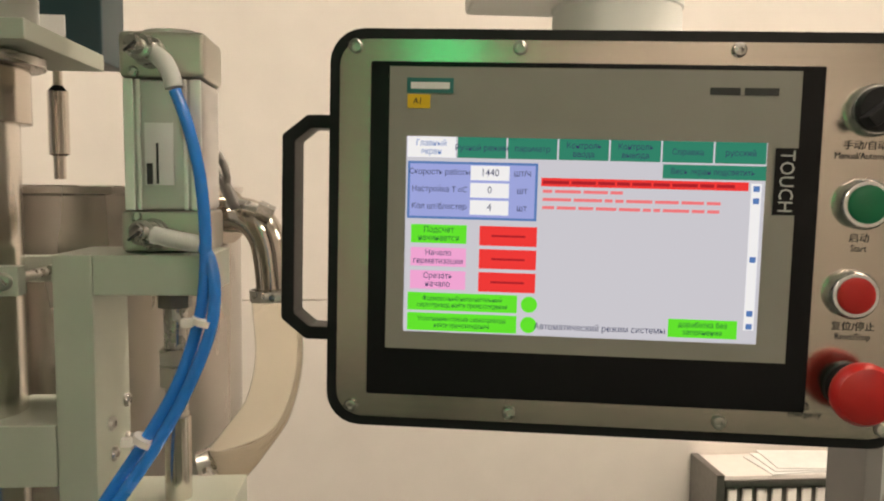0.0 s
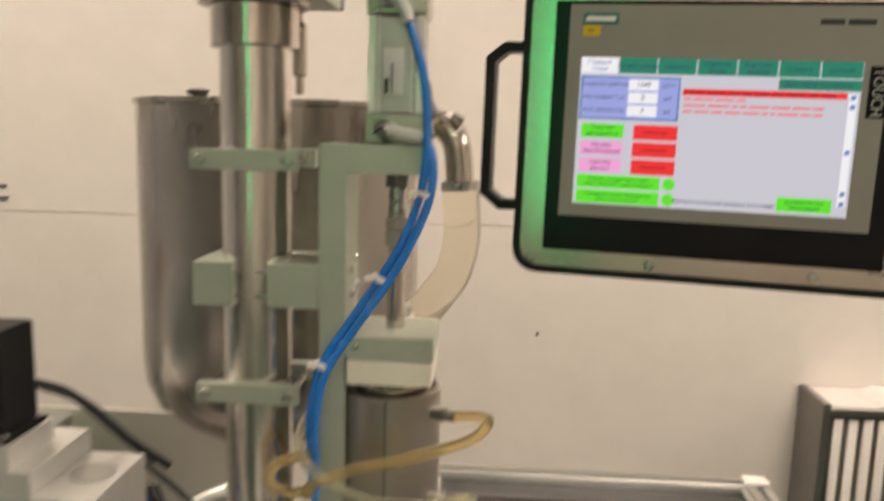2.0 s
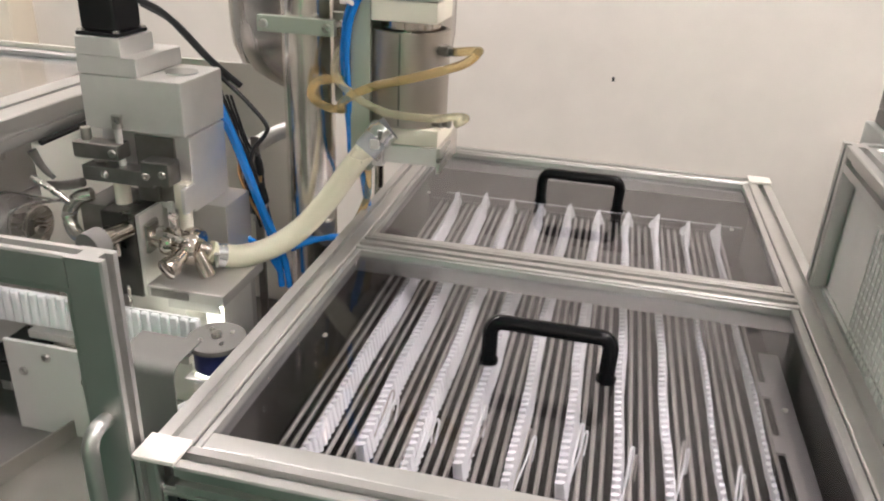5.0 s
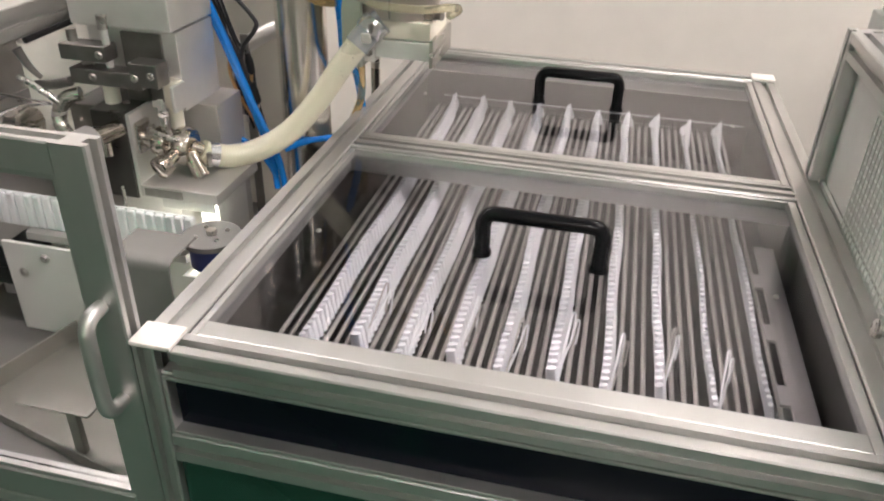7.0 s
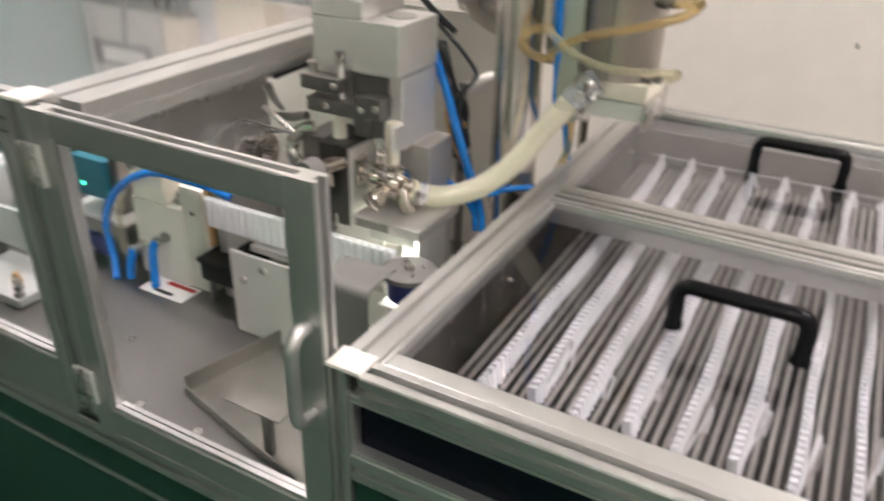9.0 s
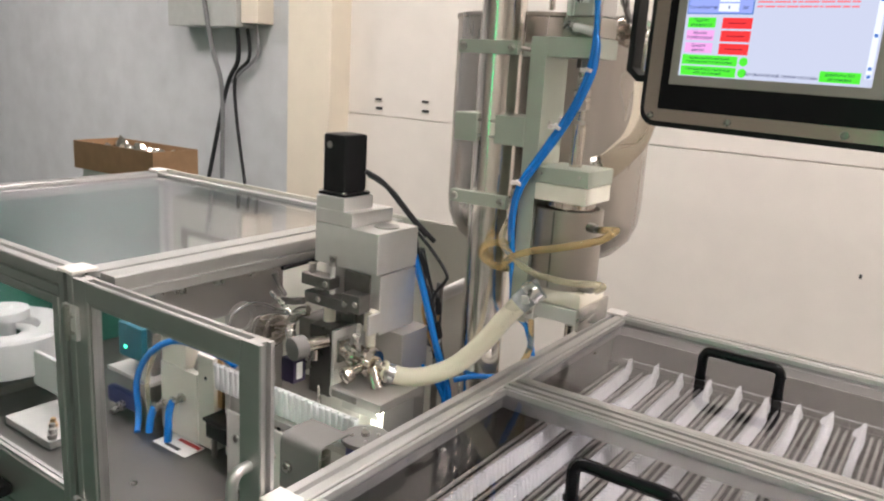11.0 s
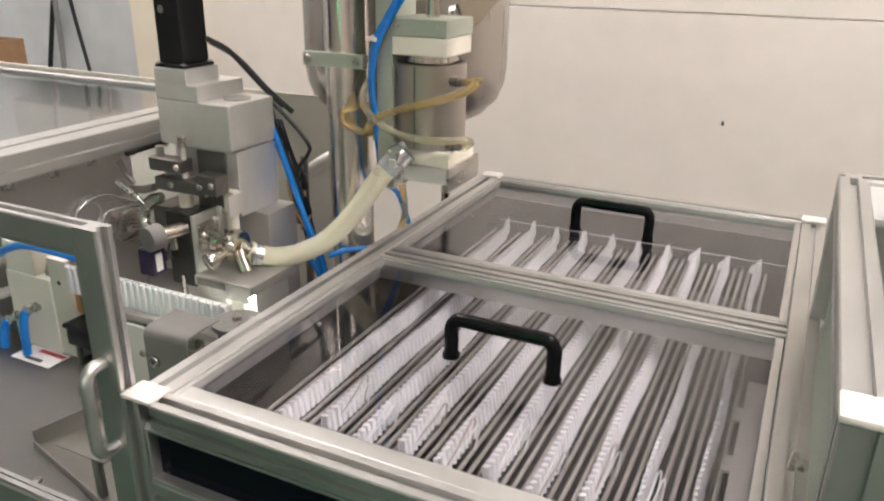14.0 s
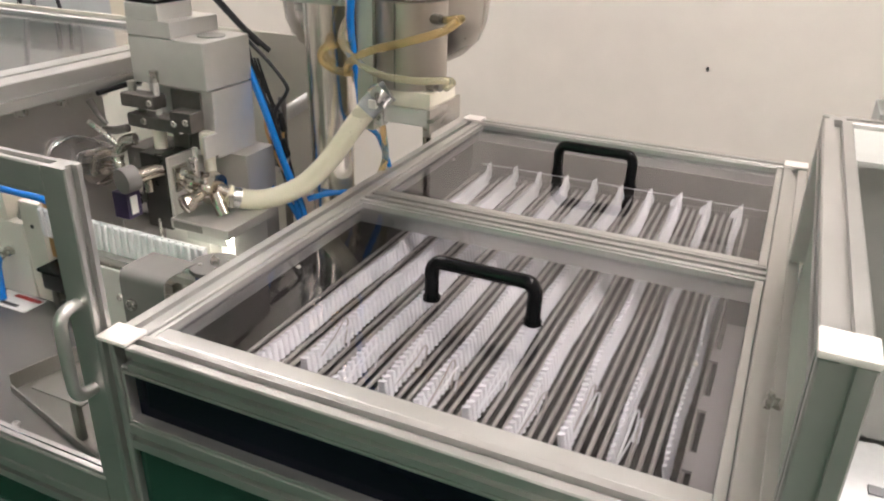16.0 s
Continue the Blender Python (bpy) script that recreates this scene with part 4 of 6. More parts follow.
button(1.460 - 1.4345, 0.0135, M["green_btn"], "green_start_button", -0.002)
button(1.404 - 1.4345, 0.0130, M["red"], "red_stop_button", -0.005)
p = on_panel(BU + 0.001, 1.517 - 1.4345, 0.0022)
part("selector_ring", lathe(B(), [(0, 0), (0.016, 0), (0.016, 0.004), (0.0145, 0.007), (0, 0.007)], p, nrm, 32), M["ring"], cp)
part("selector_knob", lathe(B(), [(0, 0.0071), (0.0138, 0.0071), (0.013, 0.013), (0, 0.0135)], p, nrm, 32), M["black"], cp, "black selector knob")
bm = box(B(), -0.0042, 0.0042, -0.026, -0.012, -0.014, 0.014, 0.0015, PM @ Matrix.Translation((BU + 0.001, 0, 1.517 - 1.4345)) @ Matrix.Rotation(radians(50), 4, "Y"))
part("selector_grip", bm, M["black"], cp)
bm = box(B(), -0.0012, 0.0012, -0.0268, -0.0255, 0.000, 0.020, 0.0, PM @ Matrix.Translation((BU + 0.001, 0, 1.517 - 1.4345)) @ Matrix.Rotation(radians(50), 4, "Y"))
part("selector_mark", bm, M["paper"], cp)
p = on_panel(BU - 0.003, 1.346 - 1.4345, 0.0022)
part("stop_collar", lathe(B(), [(0, 0), (0.015, 0), (0.015, 0.004), (0.011, 0.006), (0.011, 0.018), (0, 0.018)], p, nrm, 32), M["black"], cp)
part("emergency_stop", lathe(B(), [(0, 0.016), (0.0175, 0.0165), (0.0192, 0.019), (0.0192, 0.024), (0.017, 0.028), (0.011, 0.030), (0, 0.0305)], p, nrm, 36), M["red"], cp, "red mushroom emergency stop")
for v, a, b in ((1.4925, "手动/自动", "Manual/Automatic"), (1.4355, "启动", "Start"), (1.380, "复位/停止", "Reset/Stop")):
    words(a, 0.0062, PM @ Matrix.Translation((BU - 0.002, -0.0024, v - 1.4345 + 0.0032)), M["ink"], cp)
    words(b, 0.0058, PM @ Matrix.Translation((BU - 0.002, -0.0024, v - 1.4345 - 0.0032)), M["ink"], cp, sx=0.85)
words("紧急", 0.0062, PM @ Matrix.Translation((BU - 0.031, -0.0024, 1.3315 - 1.4345)), M["ink"], cp)
words("Emergency", 0.0055, PM @ Matrix.Translation((BU - 0.028, -0.0024, 1.326 - 1.4345)), M["ink"], cp, sx=0.85)
for u in (-0.169, -0.0645, 0.0695, 0.170):
    for v in (0.118, -0.116):
        screw(cp, on_panel(u, v, 0.0022), nrm, 0.0046)
for s in (-1, 1):
    u = s * PW / 2
    outer = [(-0.002, 0.0755), (0.0175, 0.0755), (0.0345, 0.062), (0.0345, -0.062), (0.0175, -0.0755), (-0.002, -0.0755)]
    inner = [(-0.002, 0.0665), (0.0150, 0.0665), (0.0255, 0.058), (0.0255, -0.058), (0.0150, -0.0665), (-0.002, -0.0665)]
    bm = B()
    rows = [[bm.verts.new(PM @ Vector((u + s * a, d, v))) for a, v in line] for line in (outer, inner) for d in (0.010, 0.034)]
    of, ob, nf, nb = rows
    for i in range(5):
        for p, q in ((of, nf), (nf, nb), (nb, ob), (ob, of)):
            bm.faces.new((p[i], p[i + 1], q[i + 1], q[i]))
    for i in (0, 5):
        bm.faces.new((of[i], nf[i], nb[i], ob[i]))
    bmesh.ops.bevel(bm, geom=bm.edges[:], offset=0.0012, segments=2, affect="EDGES", profile=0.5)
    part("side_handle", bm, M["black"], cp, "black angular side handle")
# swing arm
arm = thing("swing_arm", (-0.1, 0.64, 1.6), "light grey enamelled swing arm above the panel", "swing arm")
part("knuckle", lathe(B(), [(0, 1.5695), (0.046, 1.5695), (0.046, 1.590), (0.0455, 1.591), (0.0455, 1.593), (0.047, 1.594), (0.047, 1.603), (0.044, 1.612), (0.041, 1.618), (0.041, 1.64), (0, 1.65)], (0.131, 0.640, 0), seg=40), M["arm"], arm)
part("beam", box(B(), -0.288, 0.10, 0.612, 0.668, 1.606, 1.655, 0.004), M["arm"], arm)
part("end_block", box(B(), 0.024, 0.098, 0.609, 0.671, 1.5945, 1.64, 0.003), M["arm"], arm)
part("end_block", box(B(), -0.285, -0.218, 0.609, 0.671, 1.600, 1.66, 0.003), M["arm"], arm)
part("gland", lathe(B(), [(0, 1.602), (0.015, 1.602), (0.016, 1.606), (0, 1.6062)], (-0.045, 0.64, 0)), M["arm"], arm)
for x in (0.040, 0.072):
    screw(arm, (x, 0.6088, 1.6005), (0, -1, 0), 0.004)


# ---------------------------------------------------------------- filling machine enclosure
MY0, MZ = 0.128, 1.068
mc = thing("filling_machine", (-0.7, 0.45, 0.0), "aluminium-framed filling machine with clear doors", "machine")
EX0, EX1, EY1 = -1.40, -0.30, 0.80
part("base_panel", box(B(), -1.62, -0.285, MY0 + 0.012, MY0 + 0.018, 0.10, 0.612, 0.002), M["green_panel"], mc, "dark green base panel")
part("base_line", box(B(), -1.62, -0.285, MY0 + 0.009, MY0 + 0.013, 0.545, 0.550), M["alu"], mc)
part("base_rail", extrusion(B(), (-1.62, MY0 + 0.018, 0.630), (-0.285, MY0 + 0.018, 0.630), 0.036, 0.034), M["alu"], mc)
part("base_body", box(B(), -1.62, -0.285, MY0 + 0.037, EY1 + 0.02, 0.05, 0.650, 0.002), M["cabinet"], mc)
part("deck", box(B(), -1.62, -0.285, MY0 + 0.004, EY1 + 0.02, 0.651, 0.663, 0.002), M["deck"], mc, "dull stainless deck")
for x in (-1.55, -0.36):
    for y in (0.2, 0.75):
        part("foot", cyl(B(), (x, y, 0), (x, y, 0.05), 0.025), M["black"], mc)
# hinge post and top frame
part("post", extrusion(B(), (-0.669, MY0 + 0.018, 0.663), (-0.669, MY0 + 0.018, MZ), 0.036, 0.036, up=(0, 1, 0)), M["alu"], mc)
part("corner_cap", box(B(), -0.688, -0.650, MY0 - 0.001, MY0 + 0.038, MZ + 0.0002, MZ + 0.006, 0.002), M["cap"], mc, "white plastic end cap")
part("side_beam", extrusion(B(), (-0.650, MY0 + 0.037, MZ - 0.020), (-0.650, EY1, MZ - 0.020), 0.076, 0.038, slots="trl"), M["alu"], mc)
part("front_beam", extrusion(B(), (-1.40, MY0 + 0.018, MZ - 0.018), (-0.688, MY0 + 0.018, MZ - 0.018), 0.036, 0.036), M["alu"], mc)
part("back_beam", extrusion(B(), (-1.40, EY1 - 0.018, MZ - 0.018), (-0.689, EY1 - 0.018, MZ - 0.018), 0.036, 0.036), M["alu"], mc)
part("left_beam", extrusion(B(), (-1.40, MY0 + 0.037, MZ - 0.018), (-1.40, EY1 - 0.037, MZ - 0.018), 0.036, 0.036), M["alu"], mc)
part("corner_cap", box(B(), -1.42, -1.382, EY1 - 0.037, EY1 + 0.001, MZ + 0.0002, MZ + 0.006, 0.002), M["cap"], mc, "white plastic end cap")
for x, y in ((-1.40, MY0 + 0.018), (-1.40, EY1 - 0.018), (-0.669, EY1 - 0.018)):
    part("post", extrusion(B(), (x, y, 0.663), (x, y, MZ - 0.037), 0.036, 0.036, up=(0, 1, 0)), M["alu"], mc)
g = part("top_pane", box(B(), -1.38, -0.69, MY0 + 0.038, EY1 - 0.037, MZ - 0.012, MZ - 0.007), M["top_glass"], mc, "clear acrylic top pane")
g.visible_shadow = False
part("back_board", box(B(), -1.38, -0.40, EY1 - 0.012, EY1 - 0.006, 0.663, 1.075, 0.001), M["pale_board"], mc, "pale back board")
part("end_panel", box(B(), -1.386, -1.380, 0.165, 0.764, 0.6632, MZ - 0.037, 0.001), M["end_green"], mc, "green end panel")
for k in range(7):
    y = 0.22 + 0.07 * k
    part("clip_bolt", cyl(B(), (-0.642, y, MZ - 0.055), (-0.642, y, MZ - 0.039), 0.009, seg=12), M["bolt"], mc)
part("gas_strut", sweep(B(), [(-0.605, 0.46, 1.028), (-0.60, 0.60, 1.034), (-0.60, 0.72, 1.040)], 0.004, 10), M["black"], mc, "thin black gas strut")


def door(x0, x1, z0, z1, name_label, w=0.042, wt=0.042, wb=0.042):
    t = thing("door", ((x0 + x1) / 2, MY0, z0), name_label, "machine door", "machine doors")
    y = MY0 + 0.010
    for x in (x0 + w / 2, x1 - w / 2):
        part("stile", extrusion(B(), (x, y, z0), (x, y, z1), w, 0.022, up=(0, 1, 0), slots="rl"), M["alu"], t)
    part("rail", extrusion(B(), (x0 + w, y, z0 + wb / 2), (x1 - w, y, z0 + wb / 2), 0.022, wb, slots="tb" if wb < 0.05 else "tbl"), M["alu"], t)
    part("rail", extrusion(B(), (x0 + w, y, z1 - wt / 2), (x1 - w, y, z1 - wt / 2), 0.022, wt, slots="tb"), M["alu"], t)
    a, b, c, d = x0 + w, x1 - w, z0 + wb, z1 - wt
    for p, q, r, u in ((a, a + 0.005, c, d), (b - 0.005, b, c, d), (a + 0.005, b - 0.005, c, c + 0.005), (a + 0.005, b - 0.005, d - 0.005, d)):
        part("glazing_bead", box(B(), p, q, y - 0.008, y + 0.008, r, u), M["alu"], t)
    g = part("pane", box(B(), a + 0.0052, b - 0.0052, y - 0.002, y + 0.002, c + 0.0052, d - 0.0052), M["glass"], t, "clear acrylic pane")
    g.visible_shadow = False
    return t


d = door(-0.6495, -0.283, 0.650, 1.066, "clear door in an aluminium frame, closed", 0.032, 0.028, 0.036)
part("handle", sweep(B(), [(-0.300, 0.128, 0.920), (-0.300, 0.112, 0.920), (-0.300, 0.104, 0.912), (-0.300, 0.102, 0.898), (-0.300, 0.102, 0.842), (-0.300, 0.104, 0.826), (-0.300, 0.112, 0.819), (-0.300, 0.128, 0.819)], 0.0068, 12, 4), M["alu"], d, "pale grey bow handle")
for z in (1.005, 0.715):
    h = part("hinge", box(B(), -0.668, -0.634, 0.120, 0.1268, z - 0.024, z + 0.024, 0.002), M["machined"], d)
    part("hinge_pin", cyl(B(), (-0.651, 0.118, z - 0.024), (-0.651, 0.118, z + 0.024), 0.005, seg=12), M["bolt"], d)
    for dx in (-0.010, 0.010):
        screw(d, (-0.651 + dx, 0.120, z + 0.012), (0, -1, 0), 0.0035)
        screw(d, (-0.651 + dx, 0.120, z - 0.012), (0, -1, 0), 0.0035)
d = door(-0.955, -0.6885, 0.650, 1.031, "clear side door in an aluminium frame, closed", 0.016, 0.010, 0.082)
part("latch_handle", box(B(), -0.95, -0.86, 0.085, 0.127, 0.662, 0.682, 0.006), M["black"], d, "black latch handle")
door(-1.398, -0.957, 0.650, 1.031, "clear end door in an aluminium frame, closed", 0.016, 0.010, 0.082)

# things on the deck
DK = 0.663
t = thing("drip_tray", (-0.45, 0.28, DK), "shallow polished steel drip tray on the deck", "tray")
bm = B()
m = Matrix.Translation((-0.585, 0.218, DK)) @ Matrix.Rotation(radians(-14), 4, "Z")
box(bm, 0, 0.26, 0, 0.17, 0.0, 0.003, 0, m)
box(bm, -0.003, 0.0, 0, 0.17, 0.0, 0.028, 0.001, m)
box(bm, 0.26, 0.263, 0, 0.17, 0.0, 0.028, 0.001, m)
box(bm, 0, 0.26, -0.003, 0, 0.0, 0.014, 0.001, m)
box(bm, 0, 0.26, 0.17, 0.173, 0.0, 0.028, 0.001, m)
part("pan", bm, M["tray"], t)
t = thing("steel_bracket", (-0.40, 0.20, DK), "small bent steel bracket on the deck", "bracket")
bm = B()
box(bm, -0.47, -0.385, 0.17, 0.20, 0.735, 0.738, 0.001)
box(bm, -0.424, -0.412, 0.182, 0.190, DK, 0.735, 0.001)
part("plate", bm, M["tray"], t)
for x, y in ((-0.747, 0.268), (-0.52, 0.17), (-0.62, 0.17)):
    s = screw(None, (x, y, DK), (0, 0, 1), 0.006, "deck_screw")
    tagged(s, "socket screw in the steel deck", "screw", "deck screws")

# forming station with grey block and fittings
t = thing("forming_block", (-0.8, 0.45, DK), "grey machined block with pneumatic fittings", "machine block")
part("body", box(B(), -0.888, -0.7802, 0.42, 0.54, DK, 0.800, 0.002), M["pale_board"], t)
part("upper_body", box(B(), -0.7798, -0.735, 0.422, 0.54, DK, 0.842, 0.002), M["pale_board"], t)
part("slot", box(B(), -0.7348, -0.722, 0.43, 0.50, 0.748, 0.855, 0.001), M["brass"], t, "brown guide blade")
part("cream_cap", box(B(), -0.884, -0.812, 0.421, 0.47, 0.8005, 0.856, 0.002), M["nylon"], t)
for k in range(3):
    part("cap_fitting", lathe(B(), [(0, 0), (0.008, 0), (0.008, 0.01), (0.005, 0.012), (0.005, 0.02), (0, 0.02)], (-0.80 + 0.022 * k, 0.44, 0.8425 if k > 1 else 0.8005), (0, 0, 1), 12), M["bolt"], t)
part("socket", cyl(B(), (-0.757, 0.4222, 0.80), (-0.757, 0.4212, 0.80), 0.004, seg=12), M["ink"], t)
for x, z in ((-0.877, 0.715), (-0.82, 0.745)):
    part("fitting", lathe(B(), [(0, 0), (0.009, 0), (0.009, 0.008), (0.007, 0.009), (0.007, 0.018), (0.009, 0.019), (0.009, 0.024), (0, 0.025)], (x, 0.42, z), (0, -1, 0), 14), M["bolt"], t)
    part("blue_stub", sweep(B(), [(x, 0.398, z), (x - 0.004, 0.392, z - 0.02), (x - 0.008, 0.39, DK + 0.002)], 0.0072, 10), M["blue"], t)
t = thing("sensor_head", (-0.93, 0.42, DK), "teal sensor head with a green light", "sensor")
part("body", box(B(), -1.025, -0.945, 0.42, 0.48, 0.775, 0.845, 0.004), M["teal"], t)
part("stalk", box(B(), -0.965, -0.955, 0.44, 0.46, DK, 0.775, 0.002), M["alu"], t)
part("stalk_plate", box(B(), -0.944, -0.925, 0.43, 0.47, DK, 0.85, 0.002), M["darkmetal"], t)
part("shelf", box(B(), -1.04, -0.90, 0.405, 0.49, 0.744, 0.752, 0.001), M["machined"], t)
part("led", box(B(), -1.003, -0.995, 0.4185, 0.4198, 0.795, 0.801), glow("small_green_led", (0.1, 1, 0.5), 3), t, "small green light")
part("navy_valve", box(B(), -1.04, -0.945, 0.40, 0.419, 0.678, 0.712, 0.006), M["navy"], t)
part("valve_fittings", lathe(B(), [(0, 0), (0.01, 0), (0.01, 0.012), (0.006, 0.014), (0.006, 0.03), (0, 0.03)], (-0.985, 0.40, 0.685), (0.3, -1, -0.1), 12), M["bolt"], t)
t = thing("black_box", (-0.69, 0.42, DK), "flat black plastic box on short legs above the deck", "box")
part("shell", box(B(), -0.730, -0.622, 0.398, 0.478, 0.704, 0.7355, 0.004), M["black"], t)
part("lid", box(B(), -0.733, -0.619, 0.394, 0.482, 0.7357, 0.743, 0.003), M["gloss_black"], t)
for x in (-0.72, -0.632):
    for y in (0.41, 0.466):
        part("leg", cyl(B(), (x, y, DK), (x, y, 0.704), 0.005, seg=10), M["darkmetal"], t)
t = thing("warning_sticker", (-0.82, 0.40, DK), "white and red printed label on the deck", "label")
part("sheet", box(B(), -0.850, -0.757, 0.374, 0.4185, DK + 0.0003, DK + 0.0011), M["paper"], t)
part("print_bar", box(B(), -0.820, -0.760, 0.405, 0.414, DK + 0.0012, DK + 0.0016), M["red"], t)
part("print_bar", box(B(), -0.825, -0.785, 0.380, 0.388, DK + 0.0012, DK + 0.0016), M["ink"], t)
t = thing("air_hose", (-0.9, 0.40, 0.7), "bright blue air hose arching over the block", "air tube")
part("tube", sweep(B(), [(-0.90, 0.375, DK + 0.002), (-0.925, 0.395, 0.69), (-0.936, 0.400, 0.745), (-0.910, 0.400, 0.797), (-0.858, 0.400, 0.842), (-0.800, 0.400, 0.866), (-0.735, 0.400, 0.869), (-0.690, 0.403, 0.866), (-0.66, 0.41, 0.855)], 0.0062, 12), M["blue"], t)
t = thing("air_hose", (-0.88, 0.41, 0.7), "pale clear air hose beside the blue one", "air tube")
part("tube", sweep(B(), [(-0.885, 0.40, DK + 0.002), (-0.90, 0.40, 0.72), (-0.895, 0.40, 0.78), (-0.87, 0.41, 0.84), (-0.84, 0.43, 0.86)], 0.005, 10), M["clear_tube"], t)
# shell reel at the infeed
t = thing("shell_reel", (-1.2, 0.40, DK), "white reel of plastic shell strip on the deck", "reel")
part("hub", lathe(B(), [(0, 0.12), (0.022, 0.12), (0.022, 0.262), (0.05, 0.265), (0.05, 0.282), (0.02, 0.283), (0.015, 0.288), (0, 0.288)], (-1.285, 0.325, DK - 0.115), seg=32), M["reel"], t)
part("coil", lathe(B(), [(0.03, 0.055), (0.122, 0.055), (0.125, 0.06), (0.125, 0.128), (0.12, 0.134), (0.068, 0.13), (0.062, 0.115), (0.03, 0.115)], (-1.285, 0.325, DK), seg=40), M["reel"], t)
part("stand", box(B(), -1.335, -1.235, 0.275, 0.375, DK, DK + 0.02, 0.002), M["darkmetal"], t)
part("fed_strip", box(B(), -1.17, -1.0, 0.322, 0.330, 0.700, 0.772, 0.001), M["reel"], t, "white strip running off the reel")
t = thing("infeed_unit", (-1.02, 0.29, DK), "pale infeed plate with small brass valves", "machine block")
part("plate", box(B(), -1.11, -0.95, 0.235, 0.335, DK + 0.0002, 0.680, 0.003), M["cabinet"], t)
for k in range(3):
    part("valve", lathe(B(), [(0, 0), (0.008, 0), (0.008, 0.008), (0.005, 0.010), (0.005, 0.018), (0, 0.018)], (-1.0 + 0.02 * k, 0.27 - 0.012 * k, 0.6805), (0, 0, 1), 12), M["bolt" if k else "brass"], t)

# ---------------------------------------------------------------- shell strip on the conveyor
cs = thing("conveyed_strip", (-0.55, 0.39, 0.80), "white shell strip passing under the filling nozzle", "shell strip")
shell_me = None
for i in range(25):
    x = -0.682 + 0.0128 * i
    if shell_me is None:
        bm = B()
        r = bmesh.ops.create_cube(bm, size=1.0)["verts"]
        for v in r:
            k = 1.0 if v.co.z > 0 else 0.72
            v.co = Vector((x + v.co.x * 0.0112 * k, 0.389 + v.co.y * 0.011 * k, 0.835 + v.co.z * 0.046))
        bmesh.ops.bevel(bm, geom=bm.edges[:], offset=0.002, segments=1, affect="EDGES")
        ob = part("shell", bm, M["white"], cs)
        shell_me, x00 = ob.data, x
    else:
        ob = new("shell", shell_me)
        ob.parent = cs
        ob.location = (x - x00, 0, 0)
part("web", box(B(), -0.688, -0.370, 0.388, 0.390, 0.812, 0.859), M["white"], cs)
t = thing("strip_guide", (-0.55, 0.40, DK), "low steel guide rail under the strip", "guide rail")
part("rail", box(B(), -0.60, -0.38, 0.376, 0.404, 0.800, 0.811, 0.001), M["plate"], t)
for x in (-0.57, -0.45):
    part("support", box(B(), x, x + 0.02, 0.38, 0.40, DK, 0.800, 0.001), M["brushed"], t)

t = thing("turn_plate", (-0.34, 0.38, DK), "bright aluminium plate under the turning wheel", "plate")
part("plate", box(B(), -0.379, -0.290, 0.362, 0.448, 0.786, 0.792, 0.001), M["bright_alu"], t)
part("leg", box(B(), -0.372, -0.300, 0.436, 0.446, DK, 0.786, 0.001), M["brushed"], t)

t = thing("bed_plate", (-0.56, 0.369, DK), "pale ground steel plate bolted under the strip", "machine plate")
part("plate", box(B(), -0.632, -0.480, 0.366, 0.3715, DK, 0.799, 0.002), M["bright_alu"], t)
for x, z in ((-0.608, 0.756), (-0.571, 0.782), (-0.52, 0.756)):
    screw(t, (x, 0.366, z), (0, -1, 0), 0.0062, "bolt_head")

# roller block and turning wheels
t = thing("guide_block", (-0.375, 0.30, DK), "bent steel guide hood beside the strip", "guide hood")
bm = B()
sec = [(0.270, DK), (0.270, 0.858), (0.272, 0.865), (0.276, 0.869), (0.283, 0.871), (0.330, 0.871)]
for (ya, za), (yb, zb) in zip(sec, sec[1:]):
    vs = [bm.verts.new(q) for q in ((-0.404, ya, za), (-0.332, ya, za), (-0.332, yb, zb), (-0.404, yb, zb))]
    bm.faces.new(vs)
bmesh.ops.remove_doubles(bm, verts=bm.verts, dist=1e-5)
bmesh.ops.solidify(bm, geom=bm.faces[:], thickness=0.002)
part("hood", bm, M["matte"], t)
screw(t, (-0.388, 0.2695, 0.826), (0, -1, 0), 0.008, "bolt_head")


def wheel(x, y, z, r, base):
    t = thing("turning_wheel", (x, y, base), "grey turning wheel on a navy blue spool", "wheel", "turning wheels")
    part("disc", lathe(B(), [(0, z - 0.004), (r, z - 0.004), (r, z + 0.002), (r - 0.002, z + 0.003), (0, z + 0.003)], (x, y, 0), seg=36), M["matte"], t)
    part("spool", cyl(B(), (x, y, z - 0.034), (x, y, z - 0.0042), r * 0.8, seg=32), M["navy"], t)
    part("shaft", cyl(B(), (x, y, base), (x, y, z - 0.034), 0.010), M["brushed"], t)
    part("hub", lathe(B(), [(0, z + 0.003), (0.006, z + 0.003), (0.006, z + 0.009), (0, z + 0.009)], (x, y, 0), seg=14), M["bolt"], t)
    for k in range(4):
        a = radians(45 + 90 * k)
        screw(t, (x + r * 0.55 * math.cos(a), y + r * 0.55 * math.sin(a), z + 0.003), (0, 0, 1), 0.003)


